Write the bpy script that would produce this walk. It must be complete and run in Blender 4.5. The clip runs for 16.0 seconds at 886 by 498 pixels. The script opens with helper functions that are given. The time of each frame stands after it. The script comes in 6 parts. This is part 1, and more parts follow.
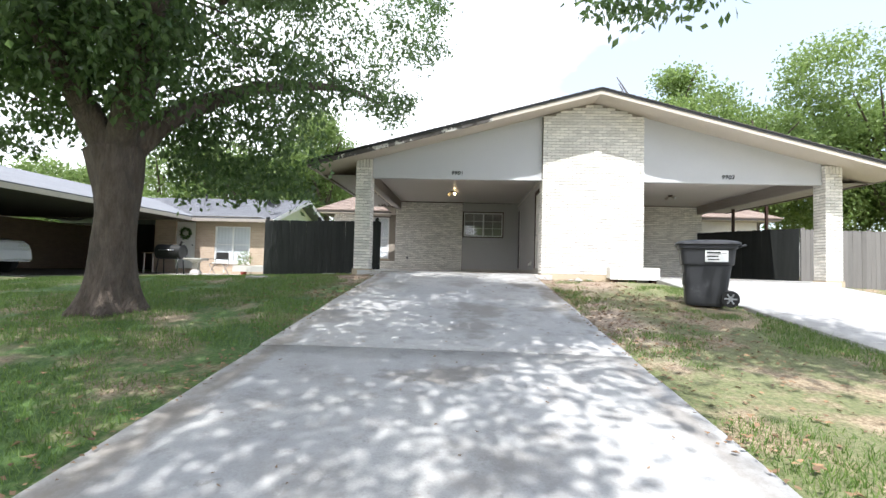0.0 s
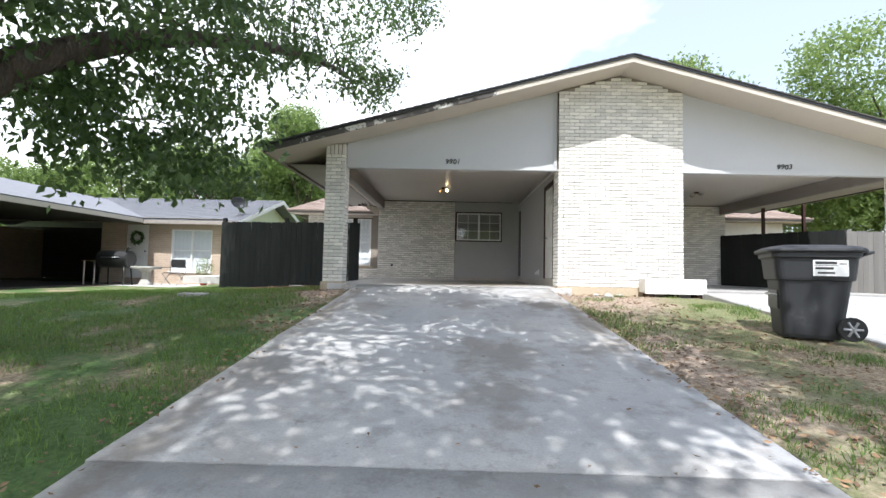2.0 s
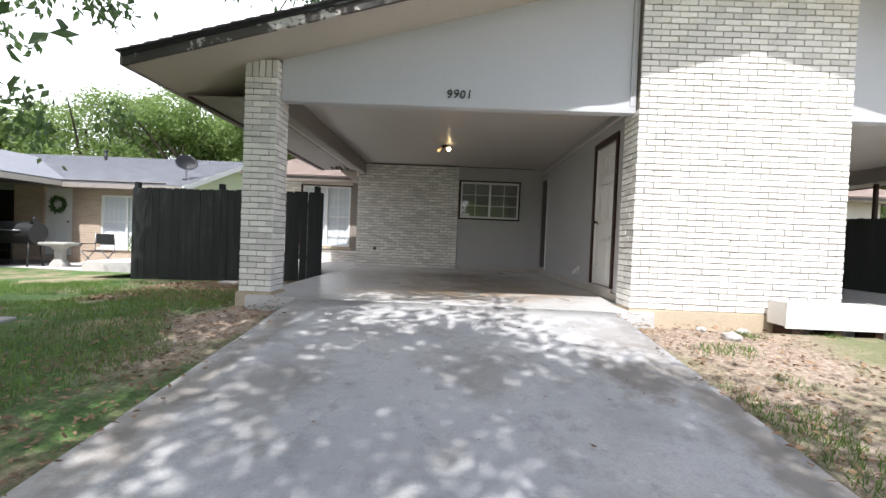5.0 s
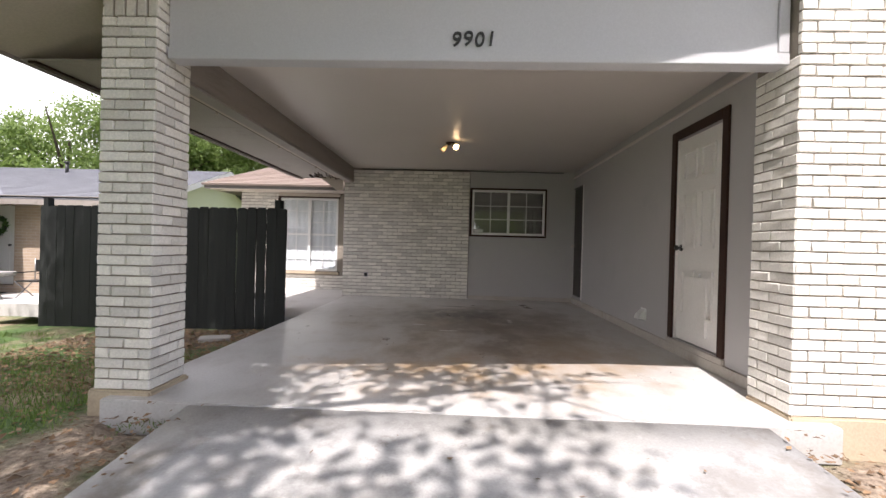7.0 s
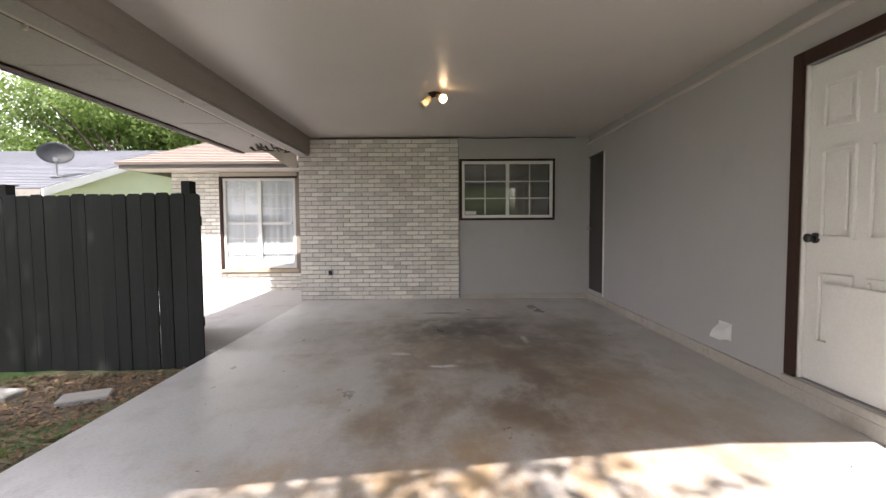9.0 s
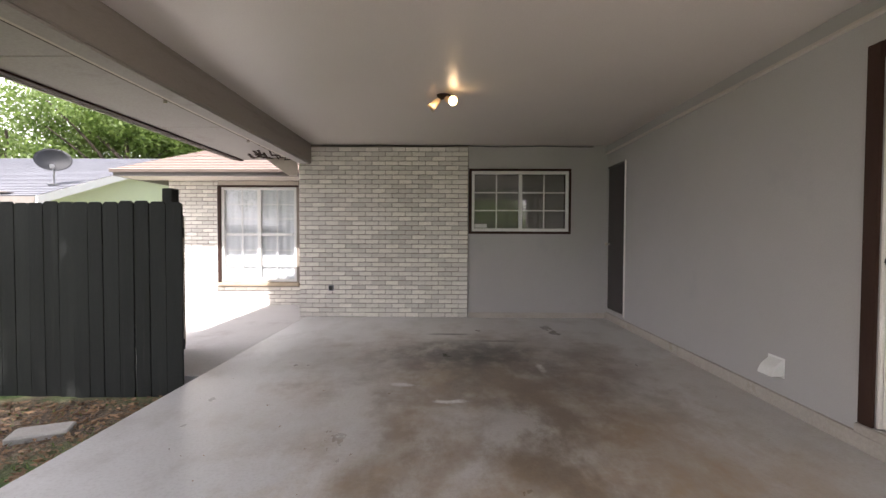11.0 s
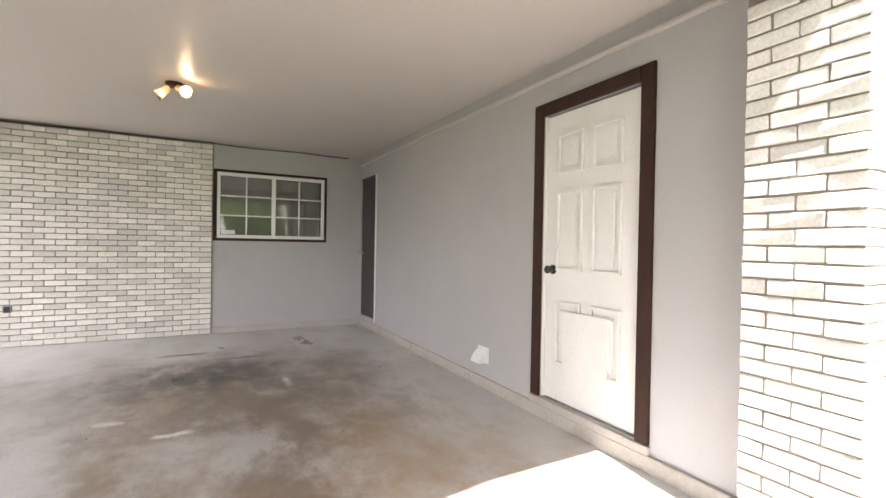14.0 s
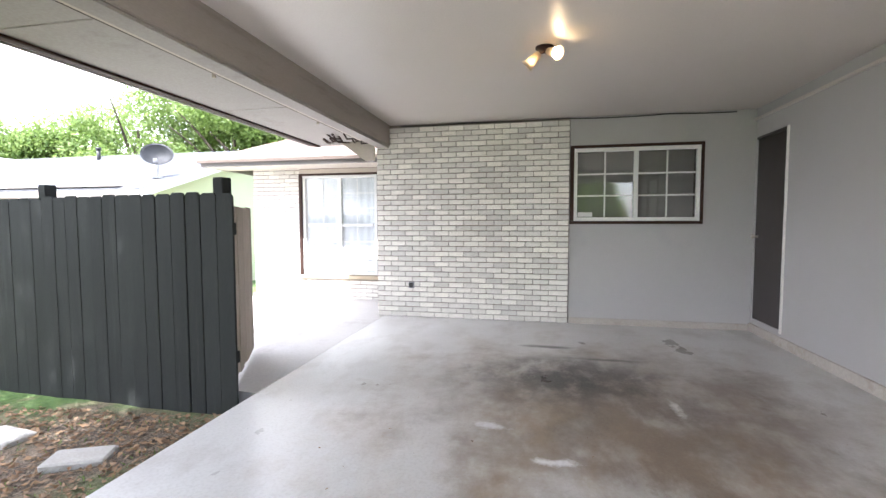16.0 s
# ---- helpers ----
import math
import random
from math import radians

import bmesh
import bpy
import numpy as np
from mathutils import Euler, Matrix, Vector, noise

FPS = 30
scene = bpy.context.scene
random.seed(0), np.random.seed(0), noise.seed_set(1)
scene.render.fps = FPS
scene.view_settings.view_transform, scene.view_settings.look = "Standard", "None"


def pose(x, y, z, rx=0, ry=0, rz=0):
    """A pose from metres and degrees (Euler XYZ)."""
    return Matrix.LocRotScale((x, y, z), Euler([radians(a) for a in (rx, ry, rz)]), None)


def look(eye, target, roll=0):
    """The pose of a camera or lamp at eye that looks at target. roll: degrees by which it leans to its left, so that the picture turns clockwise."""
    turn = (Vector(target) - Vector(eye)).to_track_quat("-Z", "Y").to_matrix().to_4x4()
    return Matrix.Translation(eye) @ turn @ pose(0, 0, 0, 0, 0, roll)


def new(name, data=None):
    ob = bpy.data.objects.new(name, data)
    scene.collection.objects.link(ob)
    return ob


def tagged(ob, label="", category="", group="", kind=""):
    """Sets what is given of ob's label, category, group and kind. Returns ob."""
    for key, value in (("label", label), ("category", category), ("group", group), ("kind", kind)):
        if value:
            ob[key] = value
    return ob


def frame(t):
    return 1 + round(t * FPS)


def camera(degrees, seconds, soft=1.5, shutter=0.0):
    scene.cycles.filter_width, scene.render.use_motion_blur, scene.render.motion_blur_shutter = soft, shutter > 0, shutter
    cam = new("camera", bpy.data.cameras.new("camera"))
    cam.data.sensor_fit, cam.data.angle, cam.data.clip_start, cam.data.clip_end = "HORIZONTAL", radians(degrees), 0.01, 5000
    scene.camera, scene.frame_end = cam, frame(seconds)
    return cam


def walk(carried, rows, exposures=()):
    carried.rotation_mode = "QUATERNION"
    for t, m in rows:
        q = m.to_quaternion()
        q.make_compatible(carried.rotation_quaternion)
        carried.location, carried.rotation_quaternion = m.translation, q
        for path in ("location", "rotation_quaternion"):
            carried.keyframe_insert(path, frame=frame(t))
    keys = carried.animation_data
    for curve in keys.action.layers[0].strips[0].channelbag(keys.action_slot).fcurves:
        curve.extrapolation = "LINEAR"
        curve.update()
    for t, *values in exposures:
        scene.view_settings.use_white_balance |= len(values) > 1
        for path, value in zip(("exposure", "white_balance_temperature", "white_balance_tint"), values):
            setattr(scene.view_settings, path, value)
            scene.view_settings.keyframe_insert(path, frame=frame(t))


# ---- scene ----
cam = camera(88.9, 16.0)
PATH = [
    (0, (0.167, 0.646, 0.118), (0.069, 2.642, 0.198), 1.5),
    (0.5, (0.125, 1.116, 0.098), (0.054, 3.114, 0.162), 2.1),
    (1, (0.075, 1.65, 0.161), (0.09, 3.65, 0.161), 0.6),
    (1.5, (0.031, 2.234, 0.219), (-0.015, 4.231, 0.306), 0.6),
    (2, (-0.048, 2.788, 0.274), (-0.087, 4.785, 0.371), 1.2),
    (2.5, (-0.026, 3.381, 0.319), (0.006, 5.38, 0.351), 1.2),
    (3, (-0.025, 3.976, 0.426), (-0.065, 5.976, 0.423), 2.0),
    (3.5, (-0.117, 4.544, 0.521), (-0.123, 6.544, 0.497), 1.4),
    (3.7, (-0.135, 4.762, 0.536), (-0.109, 6.761, 0.533), 1.3),
    (5.8, (-0.05, 7.121, 0.887), (-0.153, 9.117, 0.826), 1.9),
    (6, (-0.08, 7.345, 0.928), (-0.143, 9.344, 0.906), -0.4),
    (6.5, (-0.088, 7.937, 0.976), (-0.159, 9.936, 0.946), 1.0),
    (7, (-0.113, 8.465, 1.024), (-0.19, 10.464, 1.014), 1.5),
    (7.5, (-0.168, 8.971, 1.086), (-0.192, 10.971, 1.081), 0.2),
    (8, (-0.199, 9.489, 1.142), (-0.301, 11.486, 1.116), 0.6),
    (8.5, (-0.246, 9.928, 1.153), (-0.306, 11.926, 1.075), -0.0),
    (9, (-0.258, 10.279, 1.173), (-0.244, 12.276, 1.067), -0.4),
    (9.2, (-0.237, 10.389, 1.179), (-0.261, 12.387, 1.081), -0.2),
    (11.5, (-0.261, 10.731, 1.216), (-0.271, 12.73, 1.162), 0.5),
    (12, (-0.247, 10.732, 1.257), (-0.136, 12.728, 1.194), 1.2),
    (12.5, (-0.224, 10.701, 1.23), (0.216, 12.652, 1.187), 1.3),
    (13, (-0.141, 10.677, 1.241), (0.612, 12.53, 1.194), 1.2),
    (13.5, (-0.101, 10.663, 1.251), (0.832, 12.431, 1.205), 1.2),
    (14, (-0.096, 10.661, 1.234), (0.852, 12.422, 1.217), 1.0),
    (14.5, (-0.116, 10.685, 1.255), (0.522, 12.581, 1.246), 0.6),
    (15, (-0.161, 10.837, 1.25), (-0.082, 12.835, 1.208), 0.3),
    (15.5, (-0.246, 11.173, 1.239), (-0.53, 13.15, 1.148), 0.3),
    (16, (-0.339, 11.598, 1.265), (-0.747, 13.552, 1.148), -0.1),
]
EXPOSURES = [(0, 0.80, 6100, 10), (2.5, 0.67, 6000, 11), (3.5, 0.67, 6000, 12), (5.8, 0.68, 6200, 14), (7.5, 0.82, 6500, 19), (9, 1.34, 6450, 17), (11.5, 1.42, 6450, 19), (12.5, 2.22, 6450, 17), (13.5, 2.44, 6450, 17), (15, 2.42, 6150, 16), (16, 2.40, 5900, 15)]
walk(cam, [(t, look(eye, target, roll)) for t, eye, target, roll in PATH], EXPOSURES)

# ---- world, sun and exposure ----
world = bpy.data.worlds.new("sky")
scene.world = world
world.use_nodes = True
wn, wl = world.node_tree.nodes, world.node_tree.links
wbg = wn["Background"]
sky = wn.new("ShaderNodeTexSky")
sky.sky_type = "NISHITA"
sky.sun_disc = False
SUN_X, SUN_Y = 0.06, 0.53
sky.sun_elevation = math.atan(1 / math.hypot(SUN_X, SUN_Y))
sky.sun_rotation = math.atan2(-SUN_X, -SUN_Y)
sky.air_density, sky.dust_density, sky.ozone_density = 1.2, 1.6, 1.0
wtc, wcl, wramp, wmix = wn.new("ShaderNodeTexCoord"), wn.new("ShaderNodeTexNoise"), wn.new("ShaderNodeValToRGB"), wn.new("ShaderNodeMix")
wmap = wn.new("ShaderNodeMapping")
wmap.inputs["Scale"].default_value = (1.0, 1.0, 2.2)
wmap.inputs["Location"].default_value = (0.35, 0.1, 0.0)
wcl.inputs["Scale"].default_value, wcl.inputs["Detail"].default_value, wcl.inputs["Roughness"].default_value = 1.6, 6, 0.55
wramp.color_ramp.elements[0].position, wramp.color_ramp.elements[1].position = 0.36, 0.52
wramp.color_ramp.elements[0].color = (0.27, 0.27, 0.27, 1)
wmix.data_type = "RGBA"
wmix.inputs[7].default_value = (10.0, 10.0, 10.2, 1)
wl.new(wtc.outputs["Generated"], wmap.inputs["Vector"])
wl.new(wmap.outputs["Vector"], wcl.inputs["Vector"])
wdot, wadd = wn.new("ShaderNodeVectorMath"), wn.new("ShaderNodeMath")
wdot.operation, wadd.operation = "DOT_PRODUCT", "ADD"
wdot.inputs[1].default_value = (-0.30, 0.0, -0.12)
wl.new(wtc.outputs["Generated"], wdot.inputs[0])
wl.new(wcl.outputs["Fac"], wadd.inputs[0]), wl.new(wdot.outputs["Value"], wadd.inputs[1])
wl.new(wadd.outputs[0], wramp.inputs["Fac"])
wl.new(wramp.outputs["Color"], wmix.inputs[0])
wl.new(sky.outputs["Color"], wmix.inputs[6])
wl.new(wmix.outputs[2], wbg.inputs["Color"])
wbg.inputs["Strength"].default_value = 0.14
sun = new("sun", bpy.data.lights.new("sun", "SUN"))
sun.data.energy, sun.data.angle, sun.data.color = 5.0, radians(0.53), (1.0, 0.965, 0.91)
sun.matrix_world = look((-SUN_X * 30, -SUN_Y * 30, 30), (0, 0, 0))


# ---- materials ----
def nodes_of(name):
    m = bpy.data.materials.new(name)
    m.use_nodes = True
    return m, m.node_tree.nodes, m.node_tree.links, m.node_tree.nodes["Principled BSDF"]


def noise_node(n, l, vec, scale, detail=5.0, rough=0.6):
    t = n.new("ShaderNodeTexNoise")
    t.inputs["Scale"].default_value, t.inputs["Detail"].default_value, t.inputs["Roughness"].default_value = scale, detail, rough
    l.new(vec, t.inputs["Vector"])
    return t.outputs["Fac"]


def ramp_node(n, l, fac, lo, hi, a=(0, 0, 0), b=(1, 1, 1)):
    r = n.new("ShaderNodeValToRGB")
    r.color_ramp.elements[0].position, r.color_ramp.elements[1].position = lo, hi
    r.color_ramp.elements[0].color, r.color_ramp.elements[1].color = (*a, 1), (*b, 1)
    l.new(fac, r.inputs["Fac"])
    return r.outputs["Color"]


def mix_node(n, l, fac, a, b):
    m = n.new("ShaderNodeMix")
    m.data_type = "RGBA"
    for i, v in ((0, fac), (6, a), (7, b)):
        if isinstance(v, (int, float)):
            m.inputs[i].default_value = v
        elif isinstance(v, tuple):
            m.inputs[i].default_value = (*v, 1)
        else:
            l.new(v, m.inputs[i])
    return m.outputs[2]


def surface(name, base, other=None, rough=0.7, scale=3.0, fine=40.0, amount=0.5, bump=0.3, depth=0.004, metal=0.0, stain=None,
            stain_at=(0.55, 0.75), stain_scale=1.2, piece=0.0, stretch=(1, 1, 1), spec=0.5):
    """Base colour mixed with another at two scales, stains with a shape of their own, fine relief; piece: how much it varies from piece to piece."""
    m, n, l, p = nodes_of(name)
    geo, mp = n.new("ShaderNodeNewGeometry"), n.new("ShaderNodeMapping")
    mp.inputs["Scale"].default_value = stretch
    l.new(geo.outputs["Position"], mp.inputs["Vector"])
    v = mp.outputs["Vector"]
    other = other or tuple(c * 0.8 for c in base)
    big = ramp_node(n, l, noise_node(n, l, v, scale), 0.35, 0.68)
    small = noise_node(n, l, v, fine, 4.0)
    col = mix_node(n, l, big, base, other)
    dark = mix_node(n, l, ramp_node(n, l, small, 0.38, 0.66), tuple(c * (1 - 0.35 * amount) for c in base), tuple(min(1, c * (1 + 0.12 * amount)) for c in base))
    col = mix_node(n, l, 0.45, col, dark)
    if stain:
        s = ramp_node(n, l, noise_node(n, l, v, stain_scale, 7.0, 0.68), *stain_at)
        col = mix_node(n, l, s, col, stain)
    if piece:
        oi = n.new("ShaderNodeObjectInfo")
        hsv = n.new("ShaderNodeHueSaturation")
        mr = n.new("ShaderNodeMapRange")
        mr.inputs["To Min"].default_value, mr.inputs["To Max"].default_value = 1 - piece, 1 + piece * 0.6
        ri = n.new("ShaderNodeMath")
        ri.operation = "FRACT"
        ad = n.new("ShaderNodeMath")
        l.new(oi.outputs["Random"], ad.inputs[0])
        l.new(geo.outputs["Random Per Island"], ad.inputs[1])
        l.new(ad.outputs[0], ri.inputs[0])
        l.new(ri.outputs[0], mr.inputs["Value"])
        l.new(mr.outputs["Result"], hsv.inputs["Value"])
        l.new(col, hsv.inputs["Color"])
        col = hsv.outputs["Color"]
    l.new(col, p.inputs["Base Color"])
    p.inputs["Roughness"].default_value, p.inputs["Metallic"].default_value = rough, metal
    p.inputs["Specular IOR Level"].default_value = spec
    if bump:
        b = n.new("ShaderNodeBump")
        b.inputs["Strength"].default_value, b.inputs["Distance"].default_value = bump, depth
        l.new(small, b.inputs["Height"])
        l.new(b.outputs["Normal"], p.inputs["Normal"])
    return m


def leaf_material(name, a, b, through_light=0.35, rough=0.5):
    m, n, l, p = nodes_of(name)
    geo = n.new("ShaderNodeNewGeometry")
    r = ramp_node(n, l, geo.outputs["Random Per Island"], 0.1, 0.9, a, b)
    l.new(r, p.inputs["Base Color"])
    p.inputs["Roughness"].default_value = rough
    tr, mx = n.new("ShaderNodeBsdfTranslucent"), n.new("ShaderNodeMixShader")
    mul = mix_node(n, l, 0.5, r, tuple(min(1, c * 2.2) for c in b))
    l.new(mul, tr.inputs["Color"])
    mx.inputs[0].default_value = through_light
    l.new(p.outputs[0], mx.inputs[1])
    l.new(tr.outputs[0], mx.inputs[2])
    l.new(mx.outputs[0], n["Material Output"].inputs["Surface"])
    return m


def glass_material(name, tint=(0.97, 0.985, 0.98), gloss=0.12):
    """Thin clear window glass: see-through, with a mirror gloss that grows towards the edge-on view."""
    m, n, l, p = nodes_of(name)
    tr, gl, fr, mx_ = n.new("ShaderNodeBsdfTransparent"), n.new("ShaderNodeBsdfGlossy"), n.new("ShaderNodeLayerWeight"), n.new("ShaderNodeMixShader")
    tr.inputs["Color"].default_value = (*tint, 1)
    gl.inputs["Roughness"].default_value = 0.015
    fr.inputs["Blend"].default_value = 0.5
    pw, ma = n.new("ShaderNodeMath"), n.new("ShaderNodeMath")
    pw.operation, ma.operation = "POWER", "MULTIPLY_ADD"
    l.new(fr.outputs["Facing"], pw.inputs[0])
    pw.inputs[1].default_value, ma.inputs[1].default_value, ma.inputs[2].default_value = 4.0, 0.98 - gloss, gloss
    l.new(pw.outputs[0], ma.inputs[0])
    l.new(ma.outputs[0], mx_.inputs[0]), l.new(tr.outputs[0], mx_.inputs[1]), l.new(gl.outputs[0], mx_.inputs[2])
    l.new(mx_.outputs[0], n["Material Output"].inputs["Surface"])
    return m


def glow_material(name, colour, strength):
    m, n, l, p = nodes_of(name)
    p.inputs["Base Color"].default_value = (*colour, 1)
    p.inputs["Emission Color"].default_value, p.inputs["Emission Strength"].default_value = (*colour, 1), strength
    return m


M = {
    "drive": surface("drive_concrete", (0.42, 0.41, 0.40), (0.52, 0.50, 0.47), 0.85, 0.9, 60, 0.7, 0.35, 0.004, stain=(0.25, 0.225, 0.20), stain_at=(0.58, 0.78), stain_scale=0.9),
    "slab": surface("carport_concrete", (0.33, 0.30, 0.275), (0.40, 0.375, 0.35), 0.38, 0.7, 45, 0.5, 0.12, 0.002, stain=(0.24, 0.19, 0.145), stain_at=(0.52, 0.74), stain_scale=0.75, spec=0.4),
    "patio": surface("patio_concrete", (0.50, 0.48, 0.46), (0.56, 0.54, 0.51), 0.8, 1.1, 50, 0.5, 0.25, 0.003, stain=(0.36, 0.33, 0.30)),
    "curb": surface("curb_concrete", (0.42, 0.38, 0.33), (0.50, 0.47, 0.42), 0.8, 2.5, 45, 0.6, 0.3, 0.003, stain=(0.30, 0.24, 0.18), stain_scale=3),
    # near-black floor: the shade inside the neighbour's carport is put into the colour
    "shade_floor": surface("shade_dark_floor", (0.05, 0.046, 0.042), (0.09, 0.08, 0.07), 0.35, 6, 50, 0.5, 0.05, 0.001),
    "brick": surface("painted_brick", (0.84, 0.805, 0.74), (0.76, 0.725, 0.66), 0.75, 5.0, 70, 0.8, 0.5, 0.004, stain=(0.40, 0.36, 0.29), stain_at=(0.62, 0.82), stain_scale=2.4, piece=0.2),
    "mortar": surface("grey_mortar", (0.25, 0.215, 0.175), (0.31, 0.27, 0.225), 0.9, 6, 90, 0.7, 0.5, 0.004),
    "base": surface("painted_base", (0.52, 0.43, 0.31), (0.44, 0.36, 0.26), 0.85, 4, 60, 0.6, 0.4, 0.004, stain=(0.33, 0.25, 0.18), stain_scale=3),
    "stucco": surface("grey_painted_wall", (0.44, 0.426, 0.415), (0.40, 0.387, 0.378), 0.8, 0.8, 120, 0.35, 0.25, 0.002, stain=(0.37, 0.36, 0.36), stain_at=(0.60, 0.82), stain_scale=1.5),
    "panel": surface("gable_panel_paint", (0.53, 0.53, 0.54), (0.49, 0.49, 0.50), 0.75, 0.9, 90, 0.3, 0.2, 0.002, stain=(0.43, 0.42, 0.41), stain_at=(0.66, 0.85), stain_scale=1.3),
    "ceiling": surface("ceiling_paint", (0.56, 0.515, 0.468), (0.52, 0.475, 0.43), 0.40, 0.8, 80, 0.25, 0.08, 0.002, stain=(0.48, 0.45, 0.43), stain_at=(0.66, 0.86), stain_scale=1.0),
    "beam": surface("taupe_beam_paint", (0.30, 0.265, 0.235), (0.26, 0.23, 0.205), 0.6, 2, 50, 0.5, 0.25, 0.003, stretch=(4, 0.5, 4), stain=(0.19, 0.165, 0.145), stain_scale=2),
    "soffit": surface("beige_soffit_paint", (0.55, 0.49, 0.42), (0.50, 0.445, 0.385), 0.7, 1.4, 60, 0.5, 0.2, 0.003, stain=(0.36, 0.30, 0.25), stain_at=(0.63, 0.80), stain_scale=1.6),
    "fascia": surface("weathered_fascia", (0.075, 0.065, 0.06), (0.12, 0.105, 0.095), 0.75, 2.0, 50, 0.7, 0.4, 0.004, stain=(0.60, 0.57, 0.52), stain_at=(0.55, 0.59), stain_scale=3.0),
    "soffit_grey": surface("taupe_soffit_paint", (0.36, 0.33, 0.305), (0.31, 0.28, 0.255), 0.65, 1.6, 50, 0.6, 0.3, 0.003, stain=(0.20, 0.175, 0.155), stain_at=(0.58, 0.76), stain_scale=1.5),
    "shingle": surface("dark_shingle", (0.085, 0.08, 0.08), (0.12, 0.11, 0.105), 0.9, 3, 90, 0.9, 0.6, 0.006, piece=0.2),
    "shingle_l": surface("grey_shingle", (0.15, 0.155, 0.172), (0.19, 0.195, 0.21), 0.9, 2, 60, 0.9, 0.6, 0.006, piece=0.12),
    "shingle_b": surface("tan_shingle", (0.29, 0.225, 0.19), (0.34, 0.27, 0.225), 0.9, 2, 60, 0.9, 0.6, 0.006, piece=0.12),
    "white": surface("white_paint", (0.76, 0.74, 0.70), (0.70, 0.68, 0.64), 0.5, 3, 60, 0.3, 0.1, 0.002, stain=(0.60, 0.57, 0.52), stain_at=(0.66, 0.85), stain_scale=3),
    "vinyl": surface("white_frame", (0.78, 0.78, 0.76), (0.73, 0.73, 0.71), 0.4, 3, 50, 0.25, 0.05, 0.001),
    "brown": surface("dark_brown_trim", (0.036, 0.017, 0.012), (0.052, 0.026, 0.018), 0.6, 4, 60, 0.6, 0.25, 0.002, stretch=(3, 3, 0.5), spec=0.25),
    "dark_door": surface("dark_door_paint", (0.045, 0.038, 0.036), (0.055, 0.047, 0.044), 0.5, 3, 50, 0.4, 0.1, 0.002),
    "fence": surface("charcoal_fence_paint", (0.017, 0.019, 0.018), (0.026, 0.029, 0.027), 0.75, 2, 40, 0.9, 0.5, 0.004, stretch=(6, 6, 0.5), stain=(0.06, 0.062, 0.058), stain_at=(0.60, 0.82), stain_scale=0.9, piece=0.18, spec=0.3),
    "fence_r": surface("grey_fence_wood", (0.16, 0.15, 0.14), (0.20, 0.19, 0.18), 0.8, 2, 40, 0.8, 0.4, 0.004, stretch=(6, 6, 0.5), piece=0.15),
    "gate": surface("pale_gate_wood", (0.34, 0.28, 0.22), (0.27, 0.22, 0.175), 0.8, 2, 40, 0.8, 0.4, 0.004, stretch=(6, 6, 0.5), piece=0.15),
    "gutter": surface("dark_gutter_paint", (0.12, 0.105, 0.095), (0.16, 0.14, 0.125), 0.5, 3, 50, 0.5, 0.15, 0.002),
    "black": surface("black_metal", (0.02, 0.02, 0.02), (0.03, 0.03, 0.03), 0.45, 5, 60, 0.4, 0.1, 0.001),
    "plastic": surface("charcoal_plastic", (0.018, 0.019, 0.022), (0.026, 0.027, 0.03), 0.6, 3, 120, 0.5, 0.15, 0.001, stain=(0.06, 0.06, 0.065), stain_at=(0.62, 0.8), stain_scale=3),
    "rubber": surface("black_rubber", (0.018, 0.018, 0.018), (0.028, 0.028, 0.028), 0.8, 6, 60, 0.4, 0.2, 0.002),
    "steel": surface("grey_steel", (0.40, 0.40, 0.41), (0.34, 0.34, 0.35), 0.4, 6, 60, 0.4, 0.1, 0.001, metal=0.8),
    "nickel": surface("brushed_nickel", (0.55, 0.50, 0.42), (0.48, 0.43, 0.36), 0.35, 8, 90, 0.3, 0.05, 0.001, metal=0.9),
    "dish": surface("dish_grey", (0.028, 0.030, 0.034), (0.036, 0.038, 0.042), 0.55, 4, 40, 0.4, 0.1, 0.001),
    "paper": surface("white_label", (0.78, 0.78, 0.77), (0.70, 0.70, 0.70), 0.6, 9, 60, 0.3, 0.05, 0.001),
    "ink": surface("black_ink", (0.03, 0.03, 0.03), (0.05, 0.05, 0.05), 0.6, 9, 60, 0.3, 0.0, 0.001),
    "bark": surface("tree_bark", (0.09, 0.066, 0.05), (0.20, 0.16, 0.125), 0.95, 7, 22, 1.3, 1.0, 0.08, stretch=(1.6, 1.6, 0.45), stain=(0.075, 0.06, 0.048), stain_at=(0.48, 0.66), stain_scale=5),
    "cream": surface("cream_siding", (0.62, 0.65, 0.44), (0.58, 0.60, 0.42), 0.75, 1.5, 40, 0.4, 0.2, 0.003),
    "stone": surface("stepping_stone", (0.40, 0.38, 0.35), (0.33, 0.31, 0.28), 0.85, 6, 60, 0.7, 0.4, 0.004),
    "dry_leaf": surface("dry_leaves", (0.22, 0.13, 0.07), (0.30, 0.20, 0.11), 0.8, 9, 60, 0.6, 0.0, 0.001, piece=0.5),
    "leaf": leaf_material("tree_leaf", (0.035, 0.065, 0.022), (0.10, 0.155, 0.052), 0.48, 0.38),
    "leaf_far": leaf_material("far_tree_leaf", (0.085, 0.14, 0.035), (0.20, 0.27, 0.08), 0.42),
    "leaf_dark": leaf_material("dark_tree_leaf", (0.03, 0.07, 0.018), (0.08, 0.15, 0.035), 0.3),
    "blade": leaf_material("grass_blade", (0.055, 0.115, 0.018), (0.15, 0.22, 0.05), 0.3),
    "glass": glass_material("window_glass"),
    "film_glass": glass_material("mirrored_window_glass", (0.97, 0.985, 0.99), 0.10),
